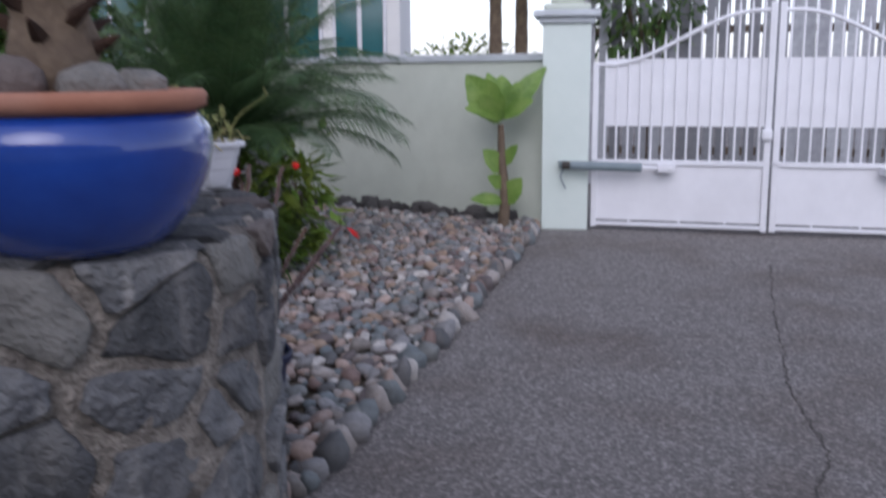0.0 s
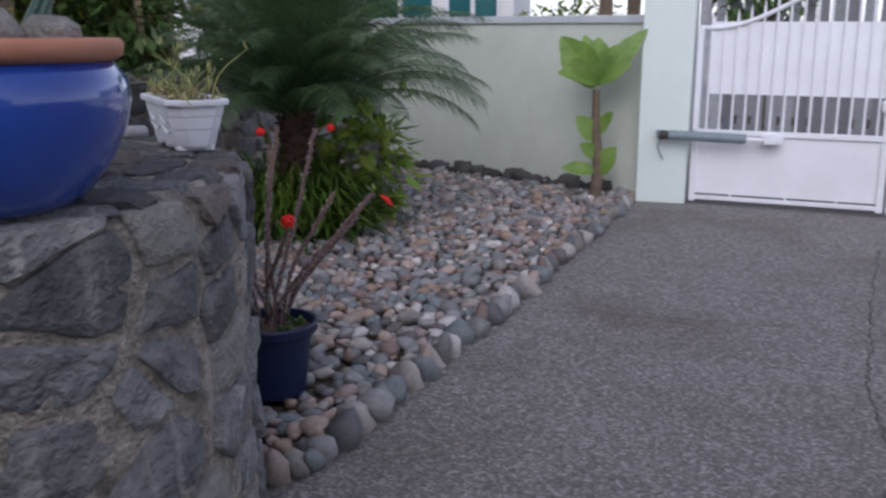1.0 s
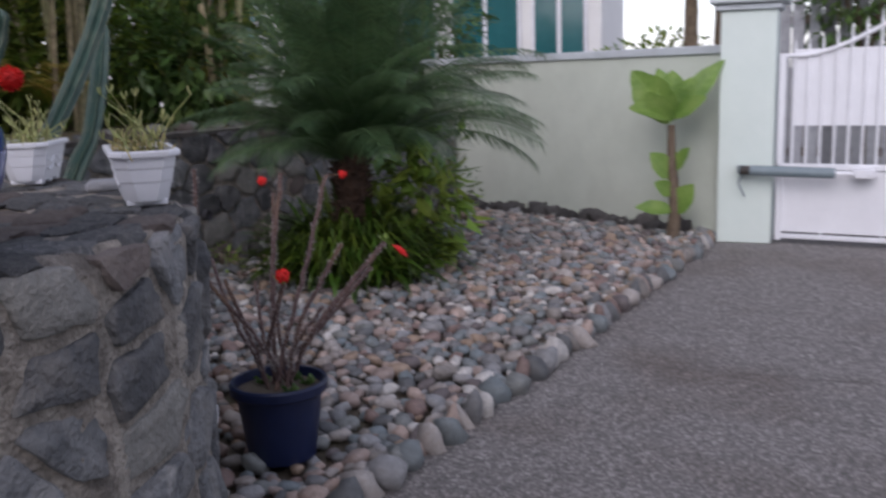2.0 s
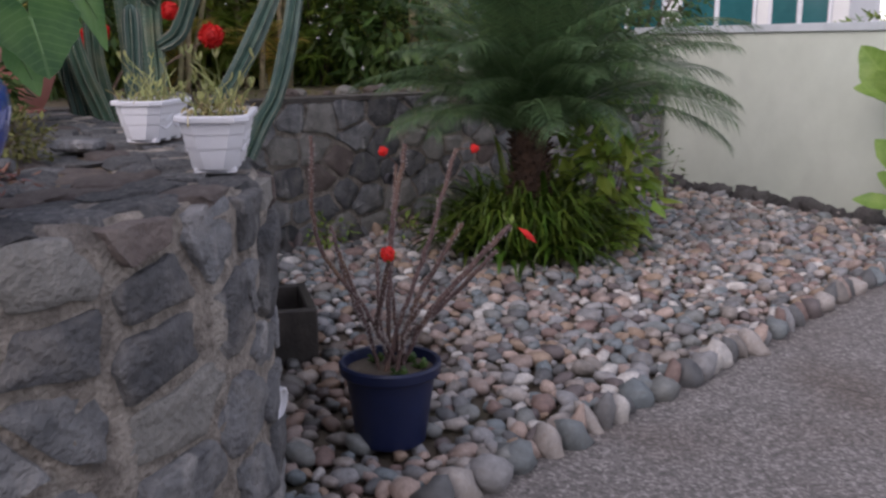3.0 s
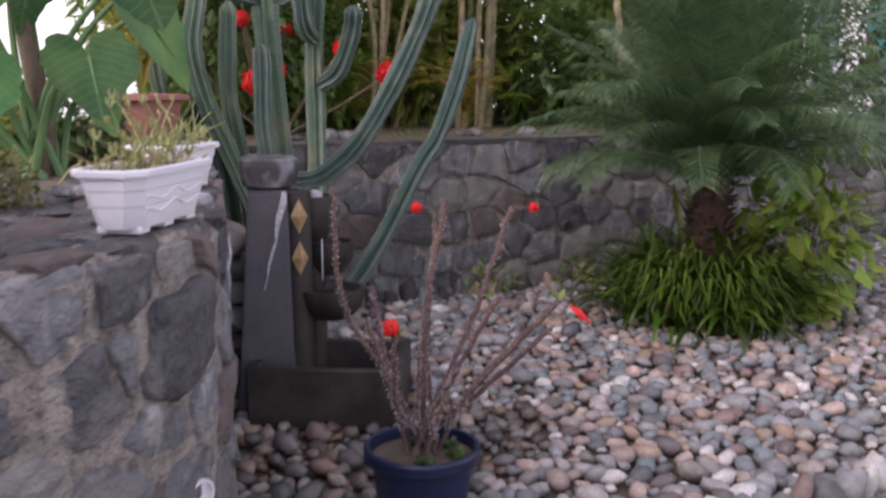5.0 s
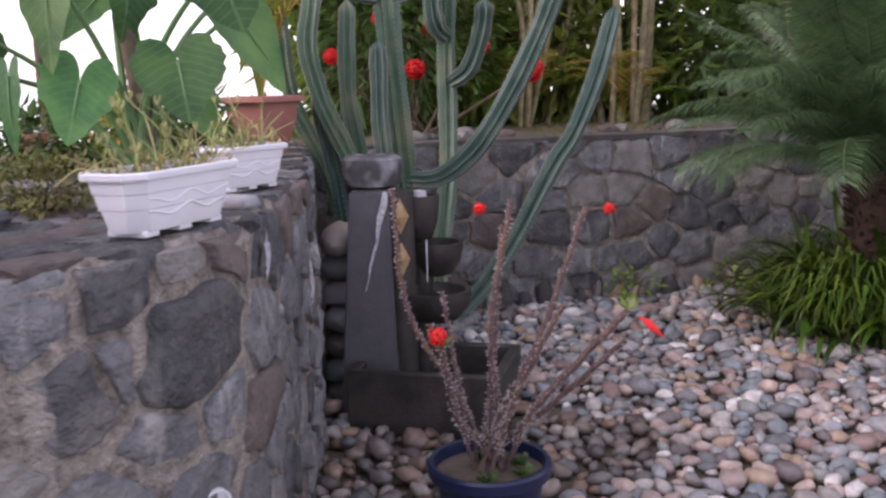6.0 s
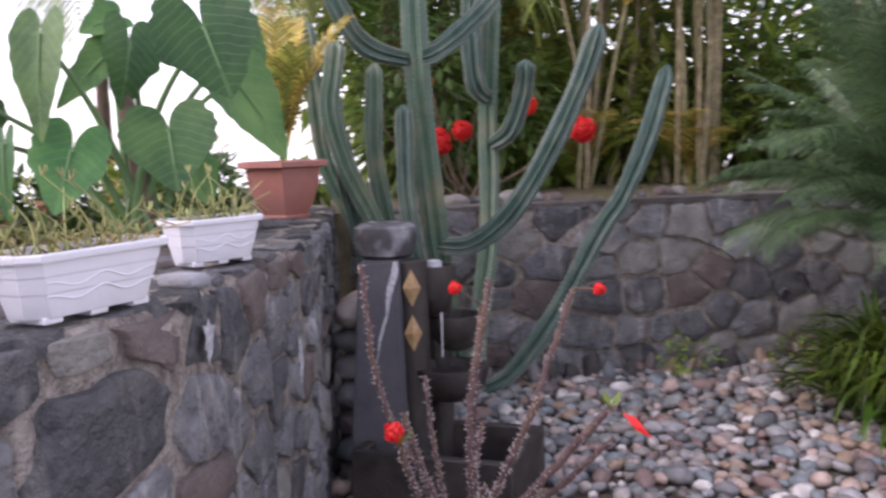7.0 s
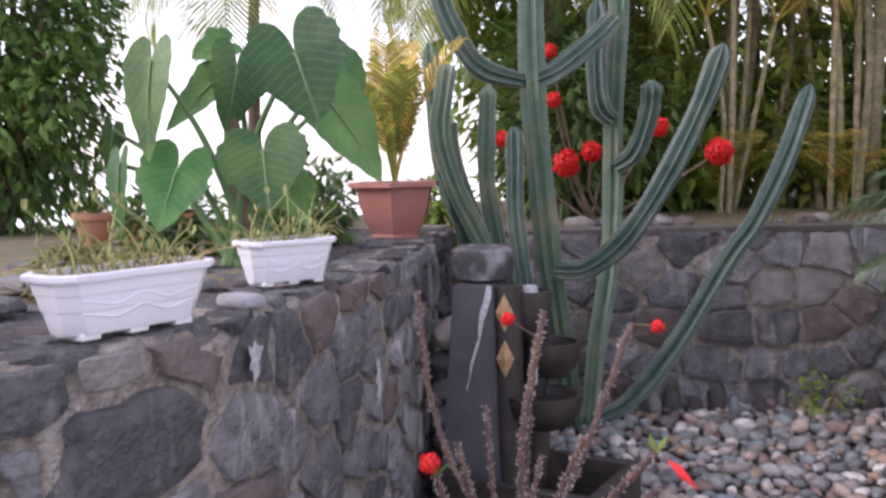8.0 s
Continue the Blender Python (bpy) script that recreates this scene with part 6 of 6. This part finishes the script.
# low plants round the elephant ear
for x, y, mt, dims, lab in ((-2.62, 3.5, M_DARKLEAF, (0.20, 0.20, 0.17), "small dark green shrub on the raised bed"), (-2.95, 3.35, M_SHRUB, (0.20, 0.22, 0.15), "small yellow-green shrub on the raised bed"),
                          (-2.75, 2.95, M_DARKLEAF, (0.18, 0.18, 0.15), "small dark green shrub on the raised bed"), (-3.45, 3.45, M_GOLD, (0.16, 0.16, 0.18), "small orange-leaved shrub on the raised bed"),
                          (-3.9, 3.75, M_DARKLEAF, (0.25, 0.25, 0.22), "small dark green shrub on the raised bed"), (-4.3, 4.6, M_SHRUB, (0.2, 0.2, 0.15), "small yellow-green shrub on the raised bed")):
    shrub("bed_shrub", pose(x, y, 1.02), lab, rnd, 420, 5, mt, 0.085, dims)

# ---- small growth on the wall top ----
tuft = thing("cushion_plant", pose(-1.46, 2.70, BED), "low bushy olive-green cushion plant on the wall top", "plant")
bm = leaf_cloud(bmesh.new(), rnd, 1500, 0.17, 0.17, 0.10, 0.026, (0, 0, 0.07), 0.1, 0.0, 0.5)
part("leaves", bm, M_TUFT, tuft, "small olive leaves", 0)
bm = bmesh.new()
for i in range(14):
    a = i * 2.4
    d = Vector((math.cos(a), math.sin(a), 0))
    tube(bm, spline([d * 0.01, d * 0.07 + Vector((0, 0, 0.07)), d * rnd.uniform(0.10, 0.16) + Vector((0, 0, rnd.uniform(0.08, 0.15)))], 4), lambda t: 0.003 * (1.2 - t), 5)
part("stems", bm, M_BARK, tuft, "thin brown stems", 0)
tuft2 = thing("red_succulent", pose(-1.12, 2.28, BED + 0.005), "low reddish-brown succulent mat on the wall top", "plant")
bm = leaf_cloud(bmesh.new(), rnd, 600, 0.22, 0.22, 0.035, 0.03, (0, 0, 0.02), 0.0, 0.0)
part("leaves", bm, M_REDGREEN, tuft2, "", 0)
for x, y, sx, sy, m_ in ((-1.42, 2.98, 0.13, 0.09, M_STONE), (-1.02, 3.08, 0.12, 0.08, M_SLAB), (-1.2, 2.5, 0.14, 0.10, M_STONE), (-1.7, 2.55, 0.25, 0.2, M_STONE_PALE), (-1.9, 2.75, 0.18, 0.15, M_STONE), (-2.2, 2.5, 0.2, 0.15, M_STONE)):
    bm = nbox(sx, sy, 0.035, Matrix(), 0.01)
    for v in bm.verts:
        v.co += Vector((noise.noise(v.co * 9 + Vector((x, y, 0))), noise.noise(v.co * 9 + Vector((y, x, 3))), 0)) * 0.03
    ob = tagged(part("flat_stone", bm, m_), "flat grey stone lying on the wall top", "stone", "flat stones on the wall")
    ob.matrix_basis = pose(x, y, WALL_TOP + 0.018, 0, 0, rnd.uniform(0, 90) if -1.29 < x < -1.1 else 30)
for i in range(44):
    s = 0.8 + i * 0.125
    if 1.5 < s < 2.0 or 2.35 < s < 2.55 or noise.noise(Vector((s * 2.1, 0, 0))) > 0.35:
        continue
    x, y = on_line(BACK, s, -0.36 + rnd.uniform(-0.09, 0.09))
    r = rnd.uniform(0.03, 0.075)
    bm = blob(r * 1.4, r, r * 0.75, i + 0.7, 0.2)
    ob = tagged(part("border_rock", bm, (M_STONE_PALE, M_STONE, M_STONE_RED)[i % 3]), "pale rounded rock bordering the upper garden", "rock", "rocks along the upper garden")
    ob.matrix_basis = pose(x, y, BACK_TOP + r * 0.35, 0, 0, rnd.uniform(0, 180))

# thin grass on the bare strip behind the low wall
grass = tagged(thing("grass_strip", pose(0, 0, 0), "thin olive grass and dead blades on the bare earth", "grass"), kind="stuff")
bm = bmesh.new()
for i in range(46):
    x, y = on_line(BACK, rnd.uniform(0.6, 6.0), -rnd.uniform(0.30, 1.5))
    blades(bm, rnd, 26, rnd.uniform(0.08, 0.22), rnd.uniform(0.04, 0.09), 1.0, 0.003, (x, y, BACK_TOP - 0.01), 0.1)
part("blades", bm, M_TUFT, grass, "", 0)

# ---- red-flowering bush behind the wall ----
bush = thing("flowering_bush", pose(-4.35, 5.75, BACK_TOP), "open green bush with scarlet pompom flowers", "bush")
REDS = [(-4.17, 5.43, 1.39, 0.085), (-4.19, 5.62, 1.46, 0.065), (-3.82, 5.89, 1.60, 0.06), (-3.88, 6.36, 1.44, 0.085), (-4.20, 5.36, 1.79, 0.05), (-4.21, 5.34, 2.10, 0.045), (-4.3, 5.05, 1.55, 0.05), (-4.6, 6.0, 1.75, 0.05)]
B0 = Vector((-4.35, 5.75, BACK_TOP))
for x, y, z, r in REDS:
    top = Vector((x, y, z)) - B0
    bm = bmesh.new()
    tube(bm, spline([(rnd.uniform(-0.1, 0.1), rnd.uniform(-0.1, 0.1), -0.03), top * 0.5 + Vector((-0.08, 0, -0.05)), top], 6), lambda t: 0.014 - 0.008 * t, 6)
    part("stem", bm, M_BARK, bush)
for x, y, z, r in REDS:
    part("flower", bloom(bmesh.new(), Vector((x, y, z)) - B0, r, rnd, 260), M_RED, bush, "scarlet pompom flower head", 0)
part("leaves", leaf_cloud(bmesh.new(), rnd, 900, 0.55, 0.75, 0.55, 0.10, (-0.35, 0.1, 0.75), 0.2), M_DARKLEAF, bush, "", 0)


# ---- stems of the areca palms ----
def areca(x, y, rnd, stems, height, label):
    ob = thing("areca_palm", pose(x, y, BACK_TOP - 0.02), label, "palm", "areca palms of the upper garden")
    for i in range(stems):
        a, q = rnd.uniform(0, 6.3), 0.38 * math.sqrt(rnd.random())
        foot = Vector((q * math.cos(a), q * math.sin(a), 0))
        h = height * rnd.uniform(0.55, 1.15)
        top = foot + Vector((math.cos(a) * 0.22 * h * rnd.random() + rnd.uniform(-0.25, 0.25), math.sin(a) * 0.22 * h * rnd.random() + rnd.uniform(-0.2, 0.2), h))
        pts = spline([foot, foot.lerp(top, 0.5) + Vector((rnd.uniform(-0.08, 0.08), rnd.uniform(-0.08, 0.08), 0)), top], 16)
        r = rnd.uniform(0.018, 0.034)
        bm = bmesh.new()
        tube(bm, pts, lambda t: r * (1.15 - 0.25 * t) * (1.10 if int(t * 32) % 4 == 0 else 1.0), 8)
        part("stem", bm, M_TRUNK, ob)
        for k in range(4):
            bm = frond(bmesh.new(), rnd, rnd.uniform(0.8, 1.4), rnd.uniform(25, 75), rnd.uniform(60, 120), 0.34, 26, 0.020, 0.25, 0.2, 0.010)
            bmesh.ops.rotate(bm, verts=bm.verts, matrix=Matrix.Rotation(k * 1.05 + rnd.uniform(-0.3, 0.3), 3, "Z"))
            bmesh.ops.translate(bm, verts=bm.verts, vec=top)
            part("frond", bm, M_PALMLEAF if rnd.random() < 0.5 else M_GOLD, ob, "", 0)
    for k in range(9):
        bm = frond(bmesh.new(), rnd, rnd.uniform(0.6, 1.0), rnd.uniform(50, 80), rnd.uniform(50, 100), 0.28, 22, 0.018, 0.25, 0.2, 0.008)
        bmesh.ops.rotate(bm, verts=bm.verts, matrix=Matrix.Rotation(rnd.uniform(0, 6.3), 3, "Z"))
        part("frond", bm, M_LEMON if rnd.random() < 0.65 else M_GOLD, ob, "young yellow-green frond", 0)
    return ob


rnd = random.Random(123)
for x, y, n, h in ((-5.1, 7.15, 6, 2.3), (-4.72, 8.05, 8, 2.4), (-5.7, 6.2, 3, 2.4), (-5.5, 8.9, 5, 2.3), (-3.75, 9.4, 5, 2.2), (-4.5, 10.4, 4, 2.2), (-6.2, 7.9, 4, 2.3)):
    areca(x, y, rnd, n, h, "clump of slim ringed palm stems with green fronds")


def leafy_tree(name, x, y, z, rnd, label, trunk, dims, leaves, size, material):
    ob = thing(name, pose(x, y, z), label, "tree")
    bm = bmesh.new()
    c = Vector((0, 0, trunk + dims[2]))
    tube(bm, spline([(0, 0, -0.05), (0.03, 0, trunk * 0.5), (0, 0.03, trunk + dims[2] * 0.4)], 6), lambda t: 0.09 * (1 - 0.5 * t), 9)
    for i in range(9):
        a = i * 0.72
        e = c + Vector((math.cos(a) * dims[0] * 0.75, math.sin(a) * dims[1] * 0.75, rnd.uniform(-0.5, 0.7) * dims[2]))
        tube(bm, spline([(0, 0, trunk * 0.7), Vector((0, 0, trunk)).lerp(e, 0.5) + Vector((0, 0, 0.1)), e], 5), lambda t: 0.04 * (1 - 0.8 * t), 6)
    part("trunk", bm, M_BARK, ob)
    part("crown", leaf_cloud(bmesh.new(), rnd, leaves, *dims, size, c, 0.35), material, ob, "", 0)
    return ob


leafy_tree("leafy_tree", -5.2, 2.0, 0.98, rnd, "dense dark green broad-leaved tree", 0.02, (0.80, 0.76, 1.62), 12500, 0.115, M_HEDGE)
leafy_tree("leafy_tree", -6.9, 6.7, 0.98, rnd, "dark leafy tree behind the palms", 0.3, (1.0, 1.2, 1.5), 2300, 0.30, M_SHRUB)
leafy_tree("leafy_tree", -6.6, 8.6, 0.98, rnd, "dark leafy tree behind the palms", 0.3, (1.2, 1.6, 1.6), 2200, 0.28, M_SHRUB)
leafy_tree("leafy_tree", -5.4, 11.2, 0.98, rnd, "dark leafy tree behind the palms", 0.2, (1.6, 1.3, 1.7), 3400, 0.26, M_HEDGE)
leafy_tree("leafy_tree", -2.7, 12.8, GROUND, rnd, "green leafy tree beyond the boundary wall", 1.0, (0.9, 0.8, 0.9), 1500, 0.16, M_DARKLEAF)
leafy_tree("leafy_tree", 0.4, 13.2, GROUND, rnd, "brownish leafy shrub beyond the boundary wall", 0.7, (0.9, 0.6, 0.62), 1100, 0.14, M_SHRUB)
leafy_tree("leafy_tree", 2.6, 12.3, GROUND, rnd, "green leafy tree beyond the gate", 1.5, (0.75, 0.7, 0.8), 1300, 0.16, M_DARKLEAF)


# low planting behind the palm stems
rnd = random.Random(321)
for x, y, mt in ((-5.3, 5.95, M_SHRUB), (-5.4, 6.9, M_SHRUB), (-5.2, 8.1, M_PALMLEAF), (-5.0, 9.3, M_SHRUB), (-3.9, 8.9, M_DARKLEAF), (-3.2, 10.6, M_DARKLEAF), (-6.0, 7.4, M_SHRUB)):
    shrub("garden_shrub", pose(x, y, 0.98), "leafy green shrub filling the upper garden", rnd, 900, 8, mt, 0.19, (0.55, 0.65, 0.55))


for x, y, mt in ((-5.35, 6.5, M_DARKLEAF), (-5.3, 7.75, M_PALMLEAF), (-5.2, 8.6, M_DARKLEAF), (-4.75, 8.95, M_LEMON), (-4.1, 9.9, M_PALMLEAF), (-4.95, 5.75, M_DARKLEAF)):
    shrub("garden_shrub", pose(x, y, 0.98), "tall narrow-leaved shrub among the palms", rnd, 520, 8, mt, 0.25, (0.45, 0.5, 0.80), 0.17)


# a taller palm whose fronds hang into view
def tall_palm(x, y, height, rnd, label, girth=0.10, reach=1.75, bark=None):
    ob = thing("palm_tree", pose(x, y, 0.98), label, "palm")
    bm = bmesh.new()
    top = Vector((0.05, 0.05, height))
    tube(bm, spline([(0, 0, -0.03), (0.06, 0, height * 0.5), top], 10), lambda t: girth * (1 - 0.3 * t) * (1.06 if int(t * 20) % 2 else 1.0), 12)
    part("trunk", bm, bark or M_BARK, ob)
    for k in range(16):
        bm = frond(bmesh.new(), rnd, reach * rnd.uniform(0.86, 1.14), rnd.uniform(5, 60), rnd.uniform(90, 140), 0.5, 40, 0.022, 0.0, 0.2, 0.014)
        bmesh.ops.rotate(bm, verts=bm.verts, matrix=Matrix.Rotation(k * 0.393 + rnd.uniform(-0.15, 0.15), 3, "Z"))
        bmesh.ops.translate(bm, verts=bm.verts, vec=top)
        part("frond", bm, M_PALMLEAF if k % 4 else M_GOLD, ob, "", 0)
    return ob


tall_palm(-5.75, 5.95, 2.1, rnd, "palm with long hanging green fronds", 0.06)
tall_palm(-6.3, 6.3, 2.4, rnd, "palm with long hanging green fronds")
tall_palm(-6.9, 3.78, 2.2, rnd, "palm with broad yellow-green hanging fronds", 0.06)
tall_palm(-5.5, 5.66, 1.8, rnd, "palm with long hanging green fronds", 0.06)

# wide crowns added on these trunks, mostly out of view, to shade the far pebbles
for x, y, h in ((-5.15, 7.28, 3.1), (-4.62, 8.2, 3.0)):
    tall_palm(x, y, h, rnd, "tall palm with a pale ringed trunk and an added wide crown shading the pebbles", 0.052, 2.5, M_TRUNK)

tall_palm(0.66, 12.6, 3.2, rnd, "palm with a brown trunk beyond the wall").location.z = GROUND
tall_palm(1.02, 12.9, 3.4, rnd, "palm with a brown trunk beyond the wall").location.z = GROUND

# ---- stones: edging, wall foot, pebbles ----
rnd = random.Random(77)
shapes = []
for i in range(9):
    me = mesh(blob(0.5, 0.37, 0.28, i * 1.9 + 0.4, 0.34), "pebble")
    me.materials.append(M_PEB_O)
    me.shade_smooth()
    shapes.append(me)

damp_shapes = []
for me in shapes:
    me = me.copy()
    me.materials[0] = M_DAMP_O
    damp_shapes.append(me)


def damp(x, y):
    """The muddy, splashed stones round the fountain's basin."""
    d = math.hypot(x + 1.42, (y - 4.08) * 0.85)
    return d < 0.56 + 0.22 * noise.noise(Vector((x * 3.2, y * 3.2, 0)))


edge_shapes = []
for i in range(7):
    me = mesh(blob(0.5, 0.36, 0.27, i * 2.7 + 9, 0.46), "edge_stone")
    me.materials.append(M_EDGE)
    me.shade_smooth()
    edge_shapes.append(me)
edging = tagged(thing("stone_edging", pose(0, 0, 0), "row of upright rounded stones edging the driveway", "edging"), kind="structure")
s = 0.12
while s < EDGE[0][-1] - 0.1:
    w = rnd.choice((0.07, 0.09, 0.11, 0.13, 0.17)) * rnd.uniform(0.9, 1.1)
    x, y = on_line(EDGE, s + w / 2, -0.035 + rnd.uniform(-0.026, 0.022))
    ang = math.degrees(math.atan2(EDGE[2][0][1], EDGE[2][0][0]))
    h = rnd.uniform(0.11, 0.19)
    m_ = pose(x, y, GROUND + h * 0.24, rnd.uniform(-32, 32), rnd.uniform(35, 115), ang + rnd.uniform(-45, 45) + 70) @ Matrix.Diagonal((h, w * 1.25, w * 1.5, 1))
    piece("edge_stone", edge_shapes[rnd.randrange(7)], edging, m_)
    s += w * 0.86

lavas = []
for i in range(5):
    me = mesh(blob(0.5, 0.42, 0.42, i * 2.3 + 20, 0.55), "rock")
    me.materials.append(M_LAVA)
    me.shade_smooth()
    lavas.append(me)
foot = tagged(thing("lava_rock_row", pose(0, 0, 0), "row of dark lava rocks along the cream wall's foot", "rock row"), kind="structure")
a, b = Vector((0.62, 9.07, 0)), Vector((-1.68, 10.64, 0))
n = 24
for i in range(n):
    p = a.lerp(b, i / (n - 1))
    r = rnd.uniform(0.13, 0.24)
    piece("rock", lavas[i % 5], foot, pose(p.x + rnd.uniform(-0.03, 0.03), p.y - 0.02 + rnd.uniform(-0.03, 0.03), GROUND + r * 0.28, rnd.uniform(-30, 30), rnd.uniform(-30, 30), rnd.uniform(0, 360)) @ Matrix.Diagonal((r, r, r, 1)))
kerb = tagged(thing("upright_stone_row", pose(0, 0, 0), "row of small upright grey stones along the rubble wall's foot", "stone row"), kind="structure")
s = 0.75
while s < 5.6:
    x, y = on_line(BACK, s, 0.12 + rnd.uniform(-0.02, 0.02))
    h = rnd.uniform(0.14, 0.22)
    piece("upright_stone", lavas[rnd.randrange(5)] if rnd.random() < 0.5 else shapes[rnd.randrange(9)], kerb, pose(x, y, GROUND + h * 0.32, rnd.uniform(-15, 15), rnd.uniform(70, 110), rnd.uniform(0, 360)) @ Matrix.Diagonal((h, 0.12, 0.14, 1)))
    s += rnd.uniform(0.10, 0.15)

# places for the pebbles, no two too close
spots, hashed = [], {}
tries = 0
while tries < 34000:
    tries += 1
    x, y = rnd.uniform(-3.5, 1.0), rnd.uniform(2.9, 10.8)
    size = rnd.choice((0.045, 0.055, 0.065, 0.075, 0.085, 0.10)) * rnd.uniform(0.85, 1.15)
    if not inside(x, y, BED_POLY):
        continue
    if (x + 0.795) ** 2 + (y - 3.725) ** 2 < 0.12 ** 2:
        continue
    q = Vector((x + 2.0, y - 3.88, 0))
    if -0.02 < q.dot(U) < BL + 0.02 and -0.02 < q.dot(V) < BW + 0.02:
        continue
    key = (int(x / 0.12), int(y / 0.12))
    close = False
    for i in (-1, 0, 1):
        for j in (-1, 0, 1):
            for u, v, w in hashed.get((key[0] + i, key[1] + j), ()):
                if (u - x) ** 2 + (v - y) ** 2 < (0.36 * (w + size)) ** 2:
                    close = True
    if close:
        continue
    hashed.setdefault(key, []).append((x, y, size))
    spots.append((x, y, size))
spots.sort(key=lambda p: (p[0] + 0.4) ** 2 + (p[1] - 3.7) ** 2)
for i, (x, y, size) in enumerate(spots[:300]):
    m_ = pose(x, y, GROUND + 0.012 + size * 0.30 + rnd.uniform(0, 0.012), rnd.uniform(-25, 25), rnd.uniform(-25, 25), rnd.uniform(0, 360)) @ Matrix.Diagonal((size * 1.25, size * 1.25, size * 1.25, 1))
    piece("pebble", (damp_shapes if damp(x, y) else shapes)[i % 9], pebble_bed, m_)
base = []
for i in range(9):
    bm = blob(0.5, 0.37, 0.28, i * 1.9 + 0.4, 0.34, 2 if i < 5 else 1)
    bm.verts.index_update()
    base.append((np.array([v.co for v in bm.verts]), [tuple(v.index for v in f.verts) for f in bm.faces]))
    bm.free()
for label, material, chosen in (("rounded river pebbles in greys, browns and pinks", M_PEB_I, [p for p in spots[300:] if not damp(p[0], p[1])]),
                               ("damp brown pebbles round the fountain", M_DAMP_I, [p for p in spots[300:] if damp(p[0], p[1])])):
    verts, faces = [], []
    for i, (x, y, size) in enumerate(chosen):
        vs, fs = base[i % 9]
        m_ = pose(x, y, GROUND + 0.012 + size * 0.30 + rnd.uniform(0, 0.012), rnd.uniform(-25, 25), rnd.uniform(-25, 25), rnd.uniform(0, 360))
        R = np.array(m_.to_3x3()) * size * 1.25
        k = len(verts)
        verts.extend((vs @ R.T + np.array(m_.translation)).tolist())
        faces.extend(tuple(q + k for q in f) for f in fs)
    tagged(raw("pebbles", verts, faces, material, pebble_bed, 80), label, "", "", "stuff")
